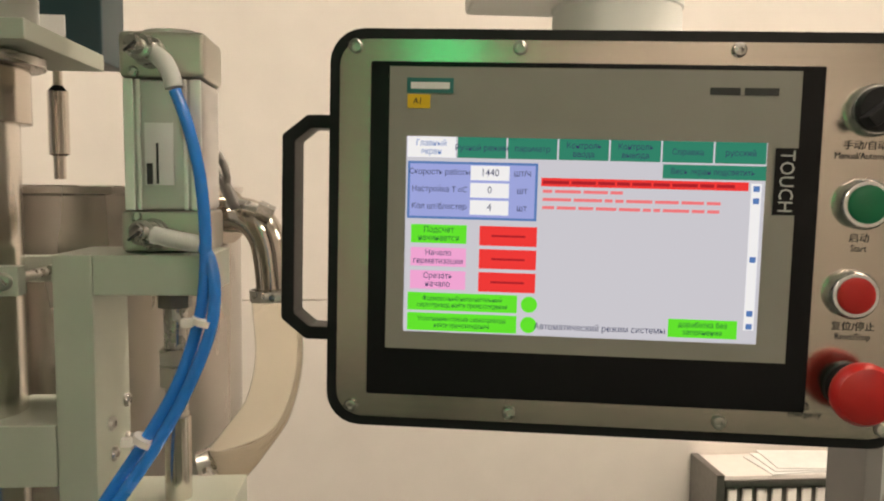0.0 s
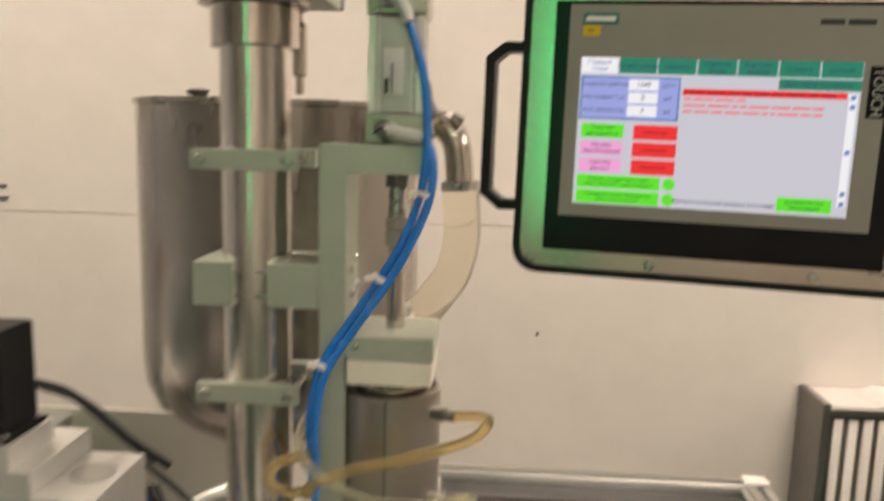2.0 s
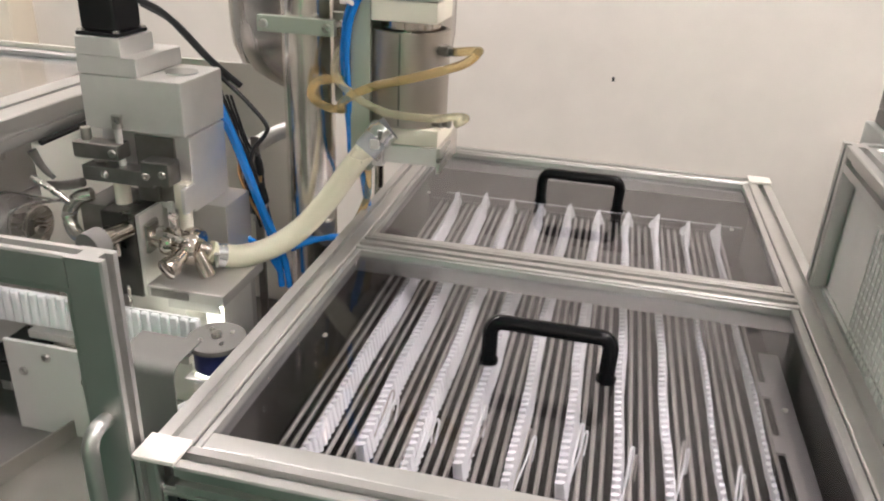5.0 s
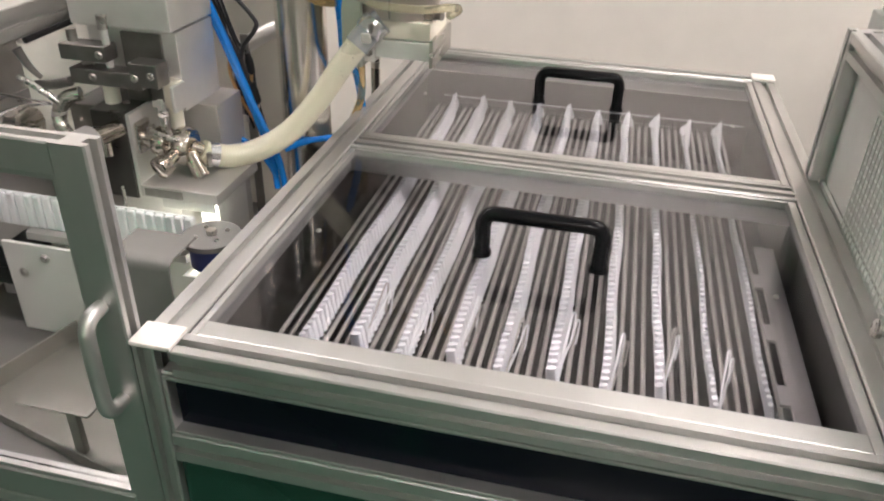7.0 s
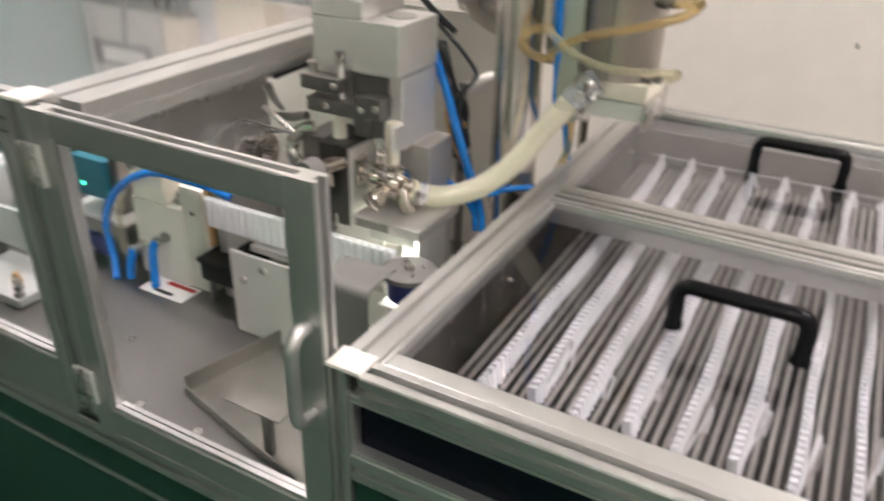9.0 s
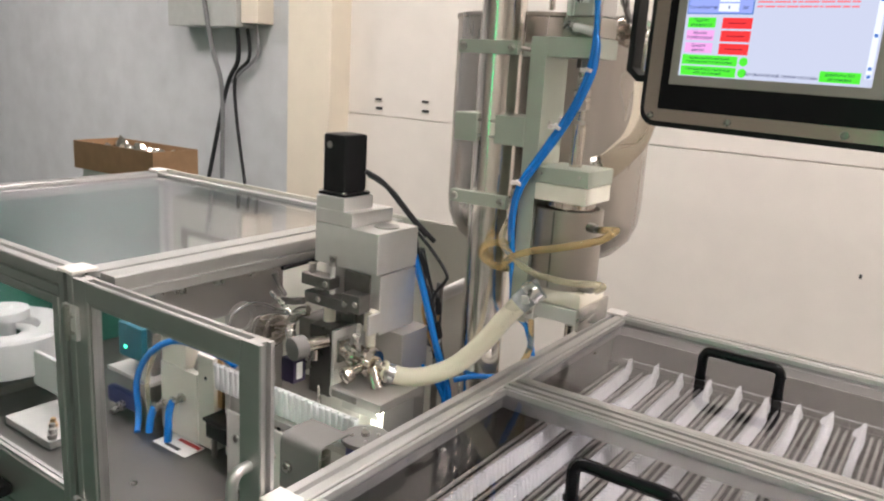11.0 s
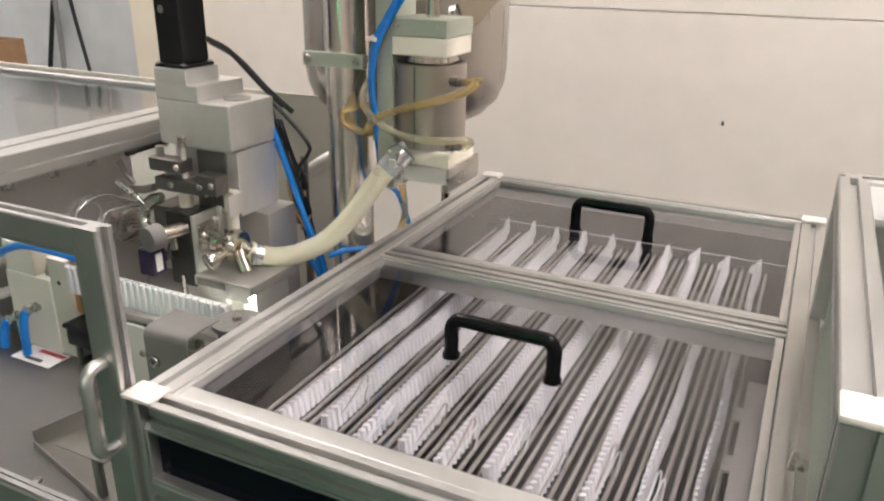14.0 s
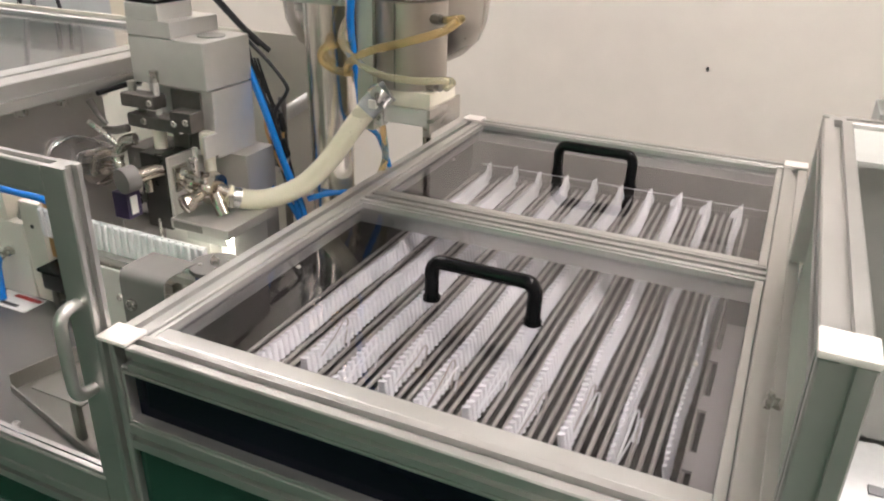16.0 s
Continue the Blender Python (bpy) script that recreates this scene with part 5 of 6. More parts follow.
wheel(-0.336, 0.368, 0.850, 0.034, DK)
wheel(-0.345, 0.205, 0.800, 0.034, DK)
t = thing("wrapping_cloth", (-0.33, 0.30, DK), "crumpled pale plastic film beside the wheels", "film")
bm = B()
bmesh.ops.create_grid(bm, x_segments=14, y_segments=14, size=0.05)
for v in bm.verts:
    v.co.z = 0.018 * noise.noise(v.co * 45) + 0.02
bmesh.ops.transform(bm, matrix=Matrix.Translation((-0.335, 0.31, 0.742)), verts=bm.verts)
part("sheet", bm, M["white"], t)
part("ledge", box(B(), -0.385, -0.287, 0.26, 0.36, DK, 0.741, 0.001), M["brushed"], t)

# ---------------------------------------------------------------- filling head
fh = thing("filling_station", (-0.49, 0.52, DK), "servo-driven filling unit in machined aluminium", "filling unit")
part("rear_column", box(B(), -0.498, -0.427, 0.500, 0.590, 0.944, 1.0425, 0.002), M["machined"], fh)
part("lower_column", box(B(), -0.500, -0.402, 0.531, 0.600, DK, 0.9438, 0.002), M["plate"], fh)
part("slide_plate", box(B(), -0.4995, -0.446, 0.4955, 0.4998, 0.955, 1.040, 0.001), M["darkmetal"], fh)
part("guide_pin", cyl(B(), (-0.436, 0.491, 0.925), (-0.436, 0.491, 0.952), 0.0085, seg=18), M["nylon"], fh, "short white guide pin")
part("hole_plate", box(B(), -0.4465, -0.4395, 0.468, 0.473, 0.915, 0.968, 0.001), M["machined"], fh)
part("plate_hole", cyl(B(), (-0.443, 0.4675, 0.952), (-0.443, 0.4682, 0.952), 0.0022, seg=10), M["ink"], fh)
bm = B()
box(bm, -0.560, -0.425, 0.488, 0.590, 1.045, 1.112, 0.003)
part("gear_housing", bm, M["machined"], fh)
bm = B()
box(bm, -0.560, -0.480, 0.4885, 0.5895, 1.1122, 1.135, 0.002)
box(bm, -0.5595, -0.4985, 0.489, 0.559, 1.1345, 1.1565, 0.002)
part("motor_mount", bm, M["machined"], fh)
part("lower_housing", box(B(), -0.555, -0.500, 0.510, 0.590, 0.985, 1.0448, 0.002), M["machined"], fh)
part("white_bumper", box(B(), -0.446, -0.425, 0.4825, 0.4995, 0.951, 0.988, 0.004), M["nylon"], fh)
mt = part("servo_motor", box(B(), -0.5545, -0.5065, 0.497, 0.551, 1.1615, 1.2545, 0.005), M["black"], fh, "black servo motor")
part("motor_flange", box(B(), -0.5585, -0.5025, 0.493, 0.555, 1.1567, 1.1614, 0.001), M["black"], mt)
part("motor_badge", cyl(B(), (-0.5395, 0.4965, 1.237), (-0.5395, 0.4970, 1.237), 0.0055, seg=16), M["bolt"], mt)
for x, y in ((-0.5545, 0.497), (-0.5065, 0.497), (-0.5065, 0.551)):
    screw(mt, (x, y, 1.1614), (0, 0, 1), 0.004)
part("top_recess", lathe(B(), [(0, 1.1122), (0.020, 1.1122), (0.020, 1.114), (0.016, 1.114), (0, 1.1125)], (-0.452, 0.54, 0), seg=24), M["alu"], fh)
part("nozzle_base", box(B(), -0.455, -0.352, 0.418, 0.53, 0.8605, 0.876, 0.002), M["plate"], fh, "bright machined base plate")
bm = B()
box(bm, -0.448, -0.398, 0.4165, 0.4185, 0.8635, 0.8735)
part("base_slot", bm, M["darkmetal"], fh)
part("base_support", box(B(), -0.398, -0.372, 0.452, 0.53, DK, 0.860, 0.002), M["machined"], fh)
# pump body block
# Dark-coloured front and bright pump_face imitate how light falls on the block.
part("pump_body", box(B(), -0.526, -0.480, 0.446, 0.530, 0.840, 0.955, 0.0015), M["dark_front"], fh, "steel pump body, its dark front reflection in the colour")
part("pump_face", box(B(), -0.4798, -0.474, 0.448, 0.528, 0.842, 0.953, 0.001), M["machined"], fh)
part("pump_foot", box(B(), -0.526, -0.44, 0.475, 0.530, 0.663, 0.8398, 0.002), M["machined"], fh)
part("needle", cyl(B(), (-0.490, 0.432, 0.832), (-0.490, 0.432, 0.862), 0.002, seg=8), M["bolt"], fh)
part("piston_guide", box(B(), -0.565, -0.5262, 0.46, 0.53, 0.905, 0.955, 0.002), M["darkmetal"], fh)
part("head_plate", box(B(), -0.500, -0.470, 0.490, 0.530, 0.9552, 0.985, 0.002), M["darkmetal"], fh)
# bend, cap and sensor beside the pump
part("steel_bend", sweep(B(), [(-0.545, 0.462, 0.968), (-0.562, 0.456, 0.962), (-0.574, 0.452, 0.943), (-0.570, 0.447, 0.925), (-0.553, 0.440, 0.917), (-0.52, 0.430, 0.925)], 0.0090, 14), M["brushed"], fh, "polished steel bend")
part("round_cap", cyl(B(), (-0.504, 0.386, 0.932), (-0.500, 0.408, 0.933), 0.0185, seg=32, bev=0.0012), M["matte"], fh, "round steel cap")
part("cap_stem", cyl(B(), (-0.500, 0.408, 0.933), (-0.490, 0.447, 0.934), 0.011, seg=20), M["steel"], fh)
part("cap_drop", cyl(B(), (-0.500, 0.430, 0.905), (-0.500, 0.430, 0.930), 0.008, seg=14), M["steel"], fh)
part("clamp_wing", sweep(B(), [(-0.590, 0.455, 0.985), (-0.600, 0.450, 1.0), (-0.607, 0.445, 1.022)], [0.003, 0.006], 10, 4), M["darkmetal"], fh)
part("clamp_arm", sweep(B(), [(-0.60, 0.455, 0.975), (-0.575, 0.455, 0.978), (-0.55, 0.455, 0.985)], 0.006, 10, 4), M["darkmetal"], fh)
part("clamp_arm", sweep(B(), [(-0.61, 0.44, 0.99), (-0.585, 0.445, 0.972), (-0.565, 0.45, 0.955)], 0.004, 10, 4), M["bolt"], fh)
part("sensor_block", box(B(), -0.540, -0.512, 0.398, 0.425, 0.868, 0.908, 0.002), M["sensor"], fh)
part("sensor_label", box(B(), -0.5118, -0.5105, 0.404, 0.416, 0.875, 0.902), M["paper"], fh)
part("sensor_arm", box(B(), -0.530, -0.520, 0.4252, 0.4458, 0.880, 0.895, 0.001), M["bolt"], fh)
# outlet valve toward the hose
part("outlet_pipe", cyl(B(), (-0.474, 0.466, 0.917), (-0.425, 0.468, 0.913), 0.0105, seg=20), M["steel"], fh)
part("outlet_flange", box(B(), -0.4738, -0.468, 0.452, 0.480, 0.900, 0.940, 0.002), M["brushed"], fh)
part("clamp_ferrule", lathe(B(), [(0.008, -0.008), (0.018, -0.008), (0.0205, 0), (0.018, 0.008), (0.008, 0.008)], (-0.445, 0.467, 0.915), (1, 0.05, -0.1), 28), M["steel"], fh, "polished clamp ring")
part("clamp_ferrule", lathe(B(), [(0.008, -0.010), (0.022, -0.010), (0.025, -0.003), (0.025, 0.003), (0.022, 0.010), (0.008, 0.010)], (-0.417, 0.470, 0.911), (1, 0.1, -0.1), 28), M["steel"], fh, "polished clamp ring")
part("wing_bolt", sweep(B(), [(-0.424, 0.452, 0.932), (-0.424, 0.446, 0.948), (-0.422, 0.442, 0.962)], [0.003, 0.0065], 10, 4), M["bolt"], fh)
part("wing_bolt", sweep(B(), [(-0.410, 0.448, 0.928), (-0.424, 0.443, 0.932), (-0.442, 0.440, 0.938)], 0.0035, 8, 3), M["bolt"], fh)
part("wing_bolt", sweep(B(), [(-0.452, 0.452, 0.930), (-0.446, 0.444, 0.940), (-0.436, 0.440, 0.946)], 0.003, 8, 3), M["bolt"], fh)
part("drain_port", lathe(B(), [(0, -0.002), (0.012, -0.002), (0.0135, 0.004), (0.0135, 0.012), (0.009, 0.014), (0, 0.014)], (-0.418, 0.425, 0.906), (-0.3, -1, -0.2), 20), M["steel"], fh)
part("drain_neck", cyl(B(), (-0.418, 0.426, 0.906), (-0.420, 0.462, 0.911), 0.0085), M["steel"], fh)
part("lower_nozzle", cyl(B(), (-0.395, 0.462, 0.876), (-0.410, 0.466, 0.905), 0.010, seg=18), M["steel"], fh)
part("clip_plate", box(B(), -0.428, -0.4225, 0.470, 0.4995, 0.952, 0.985, 0.002), M["machined"], fh)
# moving clamp carriage
ca = thing("piston_carriage", (-0.45, 0.43, 1.03), "dark clamp carriage driving the filling piston", "piston carriage")
for z0, z1, x0, x1, yy in ((1.014, 1.034, -0.562, -0.500, 0.460), (0.986, 1.006, -0.552, -0.455, 0.458)):
    bm = B()
    box(bm, x0, x1, yy, yy + 0.027, z0, z1, 0.0025)
    part("clamp_bar", bm, M["darkmetal"], ca)
part("clamp_block", box(B(), -0.470, -0.432, 0.456, 0.484, 0.990, 1.020, 0.003), M["darkmetal"], ca)
part("bolt", cyl(B(), (-0.550, 0.474, 1.034), (-0.550, 0.474, 1.049), 0.0062, seg=12), M["bolt"], ca)
part("bolt", cyl(B(), (-0.505, 0.474, 0.998), (-0.505, 0.474, 1.066), 0.0045, seg=12), M["machined"], ca)
part("bolt", cyl(B(), (-0.505, 0.474, 1.052), (-0.505, 0.474, 1.068), 0.0062, seg=12), M["bolt"], ca)
for p in ((-0.462, 0.456, 1.002), (-0.440, 0.456, 1.006), (-0.520, 0.458, 0.997), (-0.507, 0.460, 1.024)):
    screw(ca, p, (0, -1, 0), 0.005, "bolt_head")
part("spring", sweep(B(), [(-0.535 + 0.007 * math.cos(k * 1.2), 0.474 + 0.007 * math.sin(k * 1.2), 1.0062 + 0.0006 * k) for k in range(13)], 0.001, 6, 2), M["bolt"], ca)
part("piston_rod", cyl(B(), (-0.513, 0.478, 0.940), (-0.513, 0.478, 0.986), 0.0098, seg=20), M["nylon"], ca, "white piston rod")

# milky delivery hose
t = thing("delivery_hose", (-0.3, 0.52, 0.95), "milky silicone hose from the pump to the filling head", "hose")
hp = [(-0.213, 0.609, 1.045), (-0.226, 0.597, 1.028), (-0.250, 0.586, 0.995), (-0.279, 0.575, 0.951), (-0.312, 0.558, 0.912), (-0.342, 0.533, 0.893), (-0.370, 0.508, 0.888), (-0.393, 0.488, 0.895), (-0.402, 0.480, 0.902)]
part("hose", sweep(B(), hp, 0.0150, 18), M["hose"], t)
for p, d, r in (((-0.216, 0.606, 1.041), (0.8, 0.7, 1.2), 0.0180), ((-0.392, 0.489, 0.895), (-1, -0.9, 0.4), 0.0150)):
    p, d = Vector(p), Vector(d).normalized()
    part("hose_clamp", cyl(B(), p - d * 0.006, p + d * 0.006, r + 0.0012, seg=24), M["ring"], t)
    part("clamp_screw", cyl(B(), p + Vector((0.004, -0.018, -0.008)), p + Vector((0.006, -0.018, 0.010)), 0.0035, seg=10), M["bolt"], t)
for q in (0.0, 0.011):
    part("band_clamp", lathe(B(), [(0.0170, -0.0032), (0.0186, -0.0032), (0.0186, 0.0032), (0.0170, 0.0032)], Vector((-0.2105, 0.608, 1.0455)) - Vector((0.55, 0.45, 0.70)) * q, (0.55, 0.45, 0.70), 28), M["ring"], t)
part("band_screw", box(B(), -0.222, -0.210, 0.582, 0.590, 1.028, 1.040, 0.001), M["machined"], t)
part("hose_tail", cyl(B(), (-0.395, 0.487, 0.897), (-0.413, 0.473, 0.909), 0.0105, seg=18), M["steel"], t)
part("hose_head", sweep(B(), [(-0.232, 0.5935, 1.020), (-0.218, 0.604, 1.038), (-0.203, 0.612, 1.050)], 0.0168, 16, 4), mat("bluish_clear_sleeve", (0.70, 0.74, 0.78), 0.15, trans=0.6), t, "clear sleeve end")

# cables beside the filling head
for pts, r, mm, lb in (
        ([(-0.505, 0.545, 1.195), (-0.485, 0.57, 1.175), (-0.455, 0.60, 1.125), (-0.43, 0.62, 1.09)], 0.0042, "cable", "black motor cable"),
        ([(-0.505, 0.552, 1.190), (-0.480, 0.58, 1.165), (-0.450, 0.61, 1.115), (-0.42, 0.63, 1.08)], 0.0042, "cable", "black motor cable"),
        ([(-0.432, 0.595, 1.10), (-0.40, 0.60, 1.07), (-0.372, 0.60, 1.040), (-0.374, 0.60, 1.025), (-0.395, 0.60, 0.995), (-0.405, 0.60, 0.93)], 0.003, "cable", "black looped cable"),
        ([(-0.436, 0.597, 1.095), (-0.425, 0.60, 1.04), (-0.40, 0.60, 0.99), (-0.385, 0.60, 0.94)], 0.003, "cable", "thin black cable"),
        ([(-0.41, 0.60, 1.0), (-0.415, 0.60, 0.965), (-0.40, 0.60, 0.925), (-0.385, 0.60, 0.90)], 0.0025, "brass", "thin copper-coloured wire"),
        ([(-0.437, 0.594, 1.060), (-0.414, 0.596, 1.0), (-0.387, 0.598, 0.92), (-0.366, 0.60, 0.852), (-0.36, 0.60, 0.80)], 0.0046, "blue", "bright blue air tube"),
        ([(-0.430, 0.590, 1.062), (-0.407, 0.592, 1.0), (-0.380, 0.594, 0.92), (-0.356, 0.60, 0.850), (-0.348, 0.60, 0.80)], 0.0046, "blue", "bright blue air tube"),
        ([(-0.428, 0.585, 0.885), (-0.40, 0.59, 0.872), (-0.375, 0.595, 0.850), (-0.36, 0.60, 0.82)], 0.0045, "blue", "bright blue air tube"),
        ([(-0.345, 0.60, 0.862), (-0.318, 0.622, 0.870), (-0.296, 0.65, 0.866), (-0.292, 0.70, 0.845)], 0.005, "blue", "bright blue air tube")):
    c = part("machine_cable", sweep(B(), pts, r, 10), M[mm])
    tagged(c, lb + " beside the filling head", "cable")
t = thing("valve_bank", (-0.40, 0.62, 0.9), "dark solenoid valves with brass screws behind the cables", "valve bank")
for k in range(3):
    z = 0.985 - 0.035 * k
    part("valve", box(B(), -0.418 + 0.004 * k, -0.404 + 0.004 * k, 0.606, 0.63, z - 0.011, z + 0.011, 0.002), M["darkmetal"], t)
part("backplate", box(B(), -0.412, -0.400, 0.631, 0.636, DK, 1.01, 0.001), M["darkmetal"], t)
for k, (x, z) in enumerate(((-0.418, 0.972), (-0.409, 0.938), (-0.398, 0.905), (-0.386, 0.965), (-0.380, 0.925))):
    q = part("plug", lathe(B(), [(0, 0), (0.0035, 0), (0.0055, 0.004), (0.0055, 0.022), (0.0042, 0.024), (0.0042, 0.030), (0, 0.031)], (x, 0.612 - 0.002 * k, z), (0.25 - 0.1 * k, -0.15, 1), 12), M["black"], t)
    part("plug_tip", cyl(B(), (x, 0.612 - 0.002 * k, z), (x - 0.002, 0.611 - 0.002 * k, z - 0.010), 0.0026, seg=8), M["brass" if k % 2 else "bolt"], t)
for k in range(3):
    part("lead", sweep(B(), [(-0.430 + 0.006 * k, 0.596, 1.075), (-0.418 + 0.008 * k, 0.604, 1.03 - 0.01 * k), (-0.412 + 0.013 * k, 0.606, 0.985), (-0.404 + 0.011 * k, 0.607, 0.93), (-0.392 + 0.010 * k, 0.608, 0.885)], 0.0019, 8), M["cable"], t)
# thin wire loops over the back plate
t = thing("vertical_plate", (-0.8, 0.50, DK), "large grey machined plate behind the strip", "machine plate")
part("plate", box(B(), -0.715, -0.700, 0.285, 0.553, 0.930, 1.016, 0.004), M["plate"], t)
part("leg", box(B(), -0.715, -0.700, 0.43, 0.553, DK, 0.9298, 0.001), M["plate"], t)
part("hub", lathe(B(), [(0, 0), (0.030, 0), (0.030, 0.006), (0.027, 0.008), (0.020, 0.008), (0.018, 0.004), (0, 0.004)], (-0.6998, 0.453, 0.920), (1, 0, 0), 32), M["plate"], t)
part("hub", lathe(B(), [(0, 0), (0.030, 0), (0.030, 0.02), (0.027, 0.022), (0.012, 0.022), (0.010, 0.012), (0, 0.012)], (-0.6998, 0.515, 0.885), (1, 0, 0), 32), M["brushed"], t)
for yy, zz in ((0.30, 1.0), (0.40, 1.0), (0.53, 1.0), (0.53, 0.92)):
    screw(t, (-0.6998, yy, zz), (1, 0, 0), 0.005)
for k in range(2):
    w = part("wire_loop", sweep(B(), [(-0.694, 0.422 + 0.05 * k, 0.890), (-0.694, 0.424 + 0.05 * k, 0.918 - 0.015 * k), (-0.692, 0.436 + 0.045 * k, 0.938 - 0.022 * k), (-0.690, 0.477 + 0.035 * k, 0.946 - 0.030 * k), (-0.686, 0.529 + 0.02 * k, 0.922 - 0.014 * k), (-0.676, 0.560, 0.906), (-0.650, 0.565, 0.90)], 0.0024, 8), M["ring"])
    tagged(w, "thin bright wire looping over the machine plate", "wire")
# working light over the strip
t = thing("work_light", (-0.39, 0.432, 0.8604), "small bright work light under the nozzle plate", "light")
part("lamp", box(B(), -0.425, -0.362, 0.424, 0.440, 0.8535, 0.8570), glow("work_light_glow", (1.0, 0.95, 0.72), 100.0), t, "bright white lamp")
part("lamp_body", box(B(), -0.428, -0.359, 0.421, 0.443, 0.8571, 0.8604, 0.001), M["alu"], t)
part("lamp_lip", box(B(), -0.428, -0.359, 0.4195, 0.4225, 0.8490, 0.8604, 0.0005), M["alu"], t)

# cardboard box on the far left
CB = Matrix.Translation((-1.81, 0.98, 0.0)) @ Matrix.Rotation(radians(3), 4, "Z") @ Matrix.Diagonal((0.76, 0.5, 1, 1))
t = thing("cardboard_box", (-1.81, 0.98, 0.0), "open cardboard box with foil scraps on a stool", "cardboard box")
bm = B()
for q in ((-0.25, 0.25, -0.16, -0.155), (-0.25, 0.25, 0.155, 0.16), (-0.25, -0.245, -0.155, 0.155), (0.245, 0.25, -0.155, 0.155)):
    box(bm, *q, 1.0, 1.085, 0, CB)
box(bm, -0.245, 0.245, -0.155, 0.155, 1.0, 1.005, 0, CB)
part("carton", bm, M["cardboard"], t)
bm = B()
bmesh.ops.create_grid(bm, x_segments=22, y_segments=14, size=0.5)
for v in bm.verts:
    v.co = CB @ Vector((v.co.x * 0.46, v.co.y * 0.29, 1.066 + 0.035 * noise.noise(v.co * 9)))
part("foil", bm, M["steel"], t, "crumpled silver foil scraps")
part("stool", box(B(), -0.22, 0.22, -0.14, 0.14, 0.0, 0.9995, 0.01, CB), M["cabinet"], t)

# ---------------------------------------------------------------- guarded cabinet on the right
rc = thing("guard_cabinet", (0.7, 0.45, 0.0), "aluminium cabinet with wire-mesh guards", "cabinet")
RX0, RX1, RY0, RY1, RZ = 0.354, 1.05, 0.085, 0.685, 1.074
part("top_rail", extrusion(B(), (RX0 + 0.016, RY0 + 0.03, RZ - 0.016), (RX0 + 0.016, RY1 - 0.03, RZ - 0.016), 0.032, 0.032), M["alu"], rc)
part("top_rail", extrusion(B(), (RX0 + 0.032, RY1 - 0.015, RZ - 0.016), (RX1, RY1 - 0.015, RZ - 0.016), 0.030, 0.032), M["alu"], rc)
for y, z in ((RY0 + 0.015, 0.0), (RY1 - 0.015, 0.886)):
    part("post", extrusion(B(), (RX0 + 0.016, y, z), (RX0 + 0.016, y, RZ - 0.0005), 0.032, 0.030, up=(0, 1, 0)), M["alu"], rc)
part("corner_cap", box(B(), RX0 - 0.001, RX0 + 0.033, RY0 - 0.001, RY0 + 0.031, RZ, RZ + 0.006, 0.002), M["cap"], rc, "white plastic end cap")
part("top_sheet", box(B(), RX0 + 0.033, RX1, 0.52, RY1 - 0.031, RZ - 0.012, RZ - 0.006), M["cabinet"], rc)
part("inner_table", box(B(), RX0 + 0.033, RX1, RY0 + 0.031, RY1 - 0.031, 0.62, 0.65, 0.002), M["plate"], rc)
part("back_panel", box(B(), RX0 + 0.033, RX1, RY1 - 0.022, RY1 - 0.016, 0.651, RZ - 0.034), M["cabinet"], rc)
part("end_panel", box(B(), RX1, RX1 + 0.006, RY0, RY1, 0.0, RZ), M["cabinet"], rc)
part("lower_panel", box(B(), 0.3695, 0.3735, RY0 + 0.031, RY1 - 0.03, 0.1, 0.886), M["arm"], rc)
part("front_panel", box(B(), RX0 + 0.034, RX1, RY0 + 0.012, RY0 + 0.016, 0.1, 0.62), M["cabinet"], rc)
bm = B()
for k in range(44):
    y = RY0 + 0.04 + k * 0.0115
    if y < RY1 - 0.16:
        box(bm, RX0 + 0.009, RX0 + 0.0102, y, y + 0.0011, 0.888, RZ - 0.05)
for k in range(13):
    z = 0.892 + k * 0.0112
    box(bm, RX0 + 0.0104, RX0 + 0.0116, RY0 + 0.04, RY1 - 0.16, z, z + 0.0011)
part("wire_mesh", bm, M["arm"], rc, "fine steel wire mesh")
part("mesh_pane", box(B(), RX0 + 0.020, RX0 + 0.024, RY0 + 0.031, RY1 - 0.031, 0.888, RZ - 0.034), M["cloudy"], rc, "cloudy acrylic pane")
part("latch", lathe(B(), [(0, 0), (0.006, 0), (0.006, 0.008), (0.009, 0.009), (0.009, 0.014), (0, 0.014)], (RX0 + 0.006, 0.30, 0.90), (-1, 0, 0.2), 12), M["bolt"], rc)
t = thing("plastic_bag", (0.5, 0.47, 0.65), "white printed plastic bag lying in the cabinet", "bag")
bm = B()
bmesh.ops.create_cube(bm, size=1.0)
bmesh.ops.subdivide_edges(bm, edges=bm.edges[:], cuts=7, use_grid_fill=True)
for v in bm.verts:
    k = 1 - 1.7 * max(abs(v.co.x), abs(v.co.y)) ** 2 * (0.5 + v.co.z * 0.4)
    v.co = Vector((0.51 + v.co.x * 0.17, 0.47 + v.co.y * 0.16, 0.69 + v.co.z * 0.078 * k + 0.006 * noise.noise(v.co * 7)))
part("film", bm, M["white"], t)
part("print_bar", box(B(), 0.475, 0.50, 0.44, 0.455, 0.7275, 0.7295), M["grey_cable"], t)
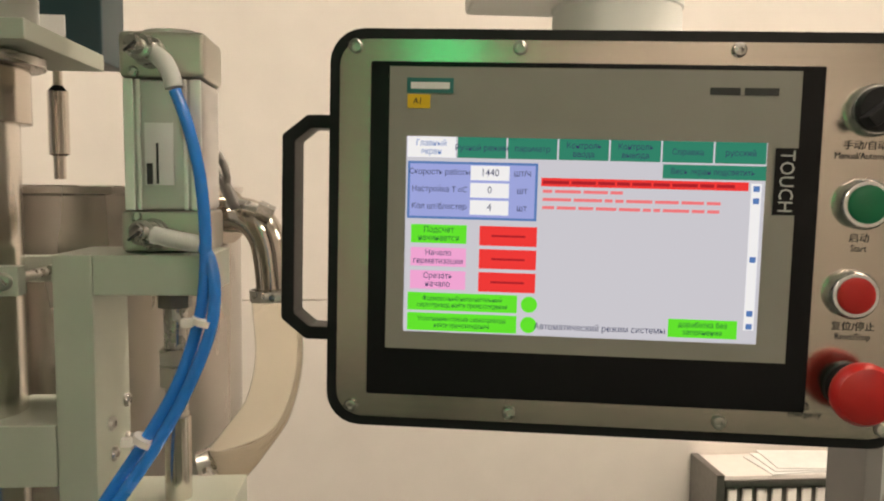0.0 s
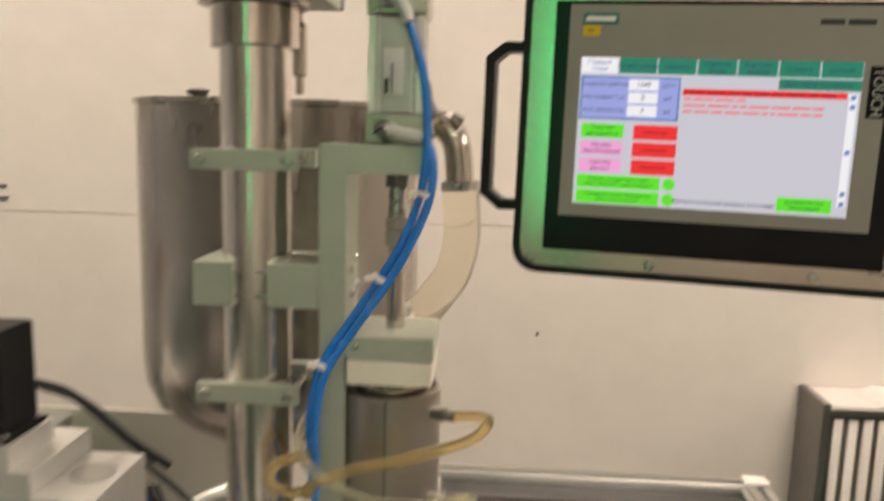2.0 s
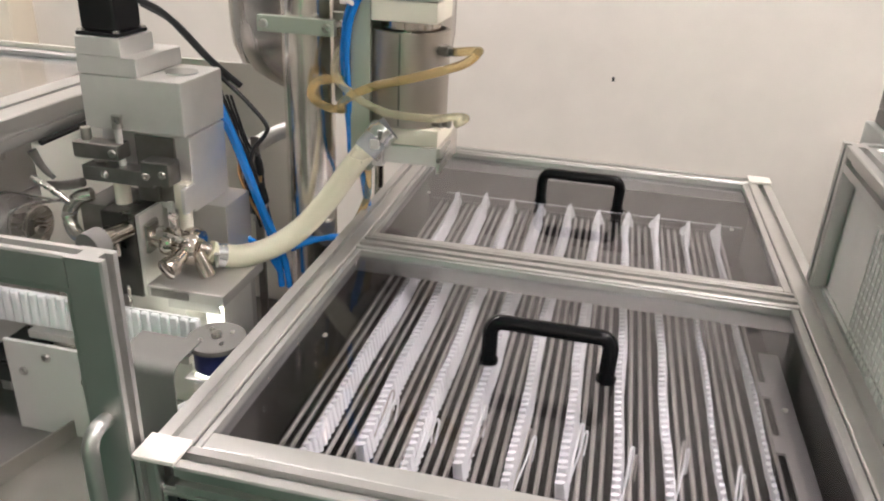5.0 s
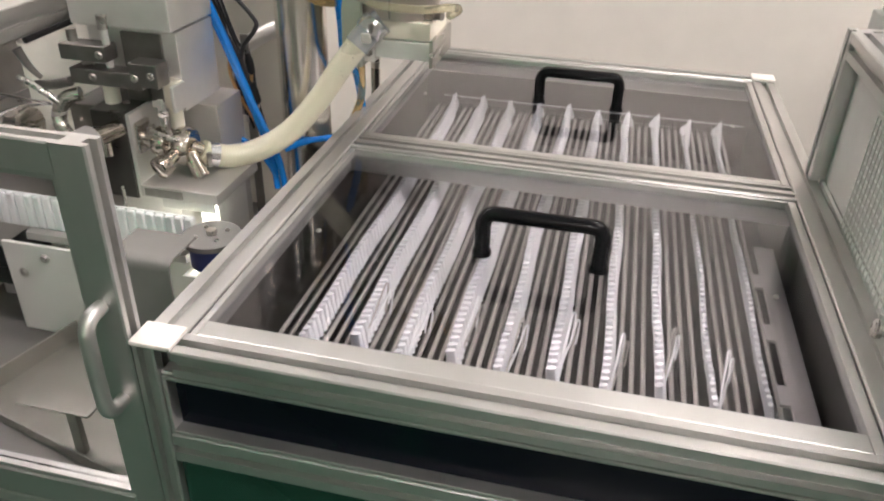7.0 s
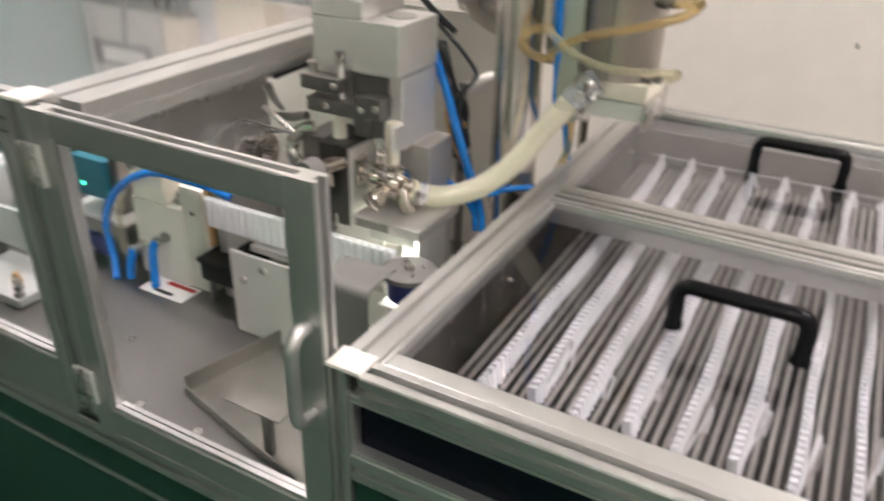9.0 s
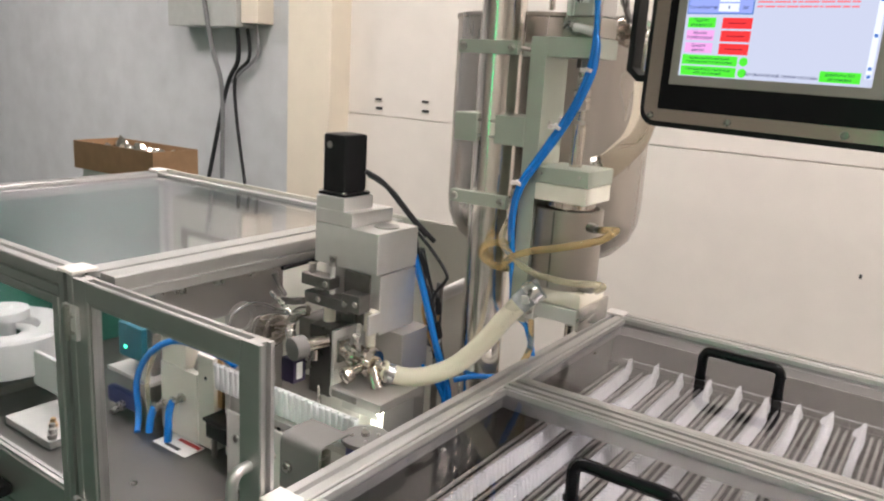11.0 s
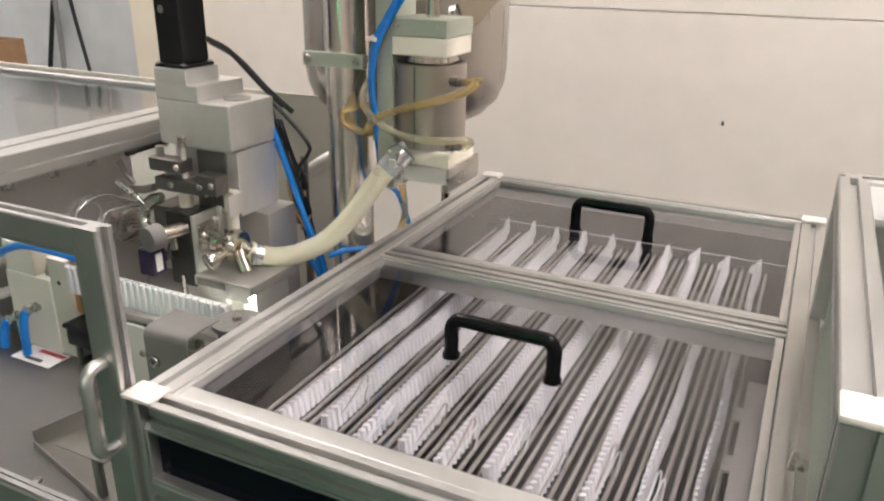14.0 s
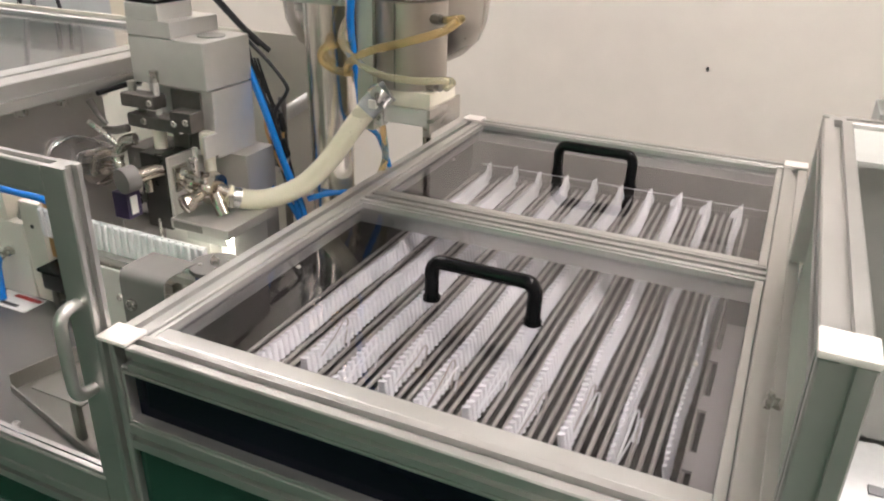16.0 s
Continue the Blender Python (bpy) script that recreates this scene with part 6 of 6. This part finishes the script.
# machine head standing behind it
t = thing("upright_machine", (0.6, 0.85, 0.0), "grey upright machine behind the cabinet", "machine")
bm = B()
box(bm, 0.428, 0.446, 0.765, 0.83, 1.087, 1.6, 0.003)
box(bm, 0.428, 1.05, 0.765, 0.83, 1.0672, 1.087, 0.003)
part("upright", bm, M["matte"], t)
part("body", box(B(), 0.4465, 1.05, 0.81, 0.83, 1.0872, 1.6, 0.002), M["cabinet"], t)
part("shelf", box(B(), 0.420, 1.05, 0.750, 0.84, 0.0, 1.0668, 0.002), M["cabinet"], t)
part("post_rod", cyl(B(), (0.475, 0.785, 1.0872), (0.475, 0.785, 1.16), 0.012), M["steel"], t)

# slatted unit by the back wall with papers on it
t = thing("slatted_unit", (1.15, 2.08, 0.0), "white slatted unit with a dark frame by the wall", "slatted unit")
part("body", box(B(), 0.885, 1.58, 2.02, 2.17, 0.0, 0.682, 0.003), M["darkmetal"], t)
part("top", box(B(), 0.875, 1.60, 2.005, 2.172, 0.6822, 0.700, 0.003), M["cap"], t)
bm = B()
box(bm, 0.862, 0.884, 1.998, 2.172, 0.0, 0.705, 0.002)
box(bm, 0.884, 1.60, 1.998, 2.006, 0.672, 0.690, 0.002)
part("frame", bm, M["darkmetal"], t)
for k in range(16):
    part("slat", box(B(), 0.90 + 0.042 * k, 0.925 + 0.042 * k, 2.008, 2.019, 0.05, 0.66, 0.002), M["cap"], t)
t = thing("paper_pile", (1.15, 2.08, 0.70), "loose pile of white papers on the slatted unit", "papers")
for k in range(3):
    part("sheet", box(B(), -0.15, 0.15, -0.07, 0.07, 0.0005 + 0.004 * k, 0.004 + 0.004 * k, 0, Matrix.Translation((1.16 + 0.02 * k, 2.085, 0.7005)) @ Matrix.Rotation(radians(6 - 5 * k), 4, "Z")), M["paper"], t)


# ---------------------------------------------------------------- what moves
def motions():
    base = Vector((-0.45, 0.43, 1.03))
    rows = []
    for k in range(33):
        s = k * 0.5
        rows.append((s, pose(base.x, base.y, base.z + 0.0055 * math.sin(2 * math.pi * (s - 14.5) / 3.2))))
    walk(ca, rows)


motions()
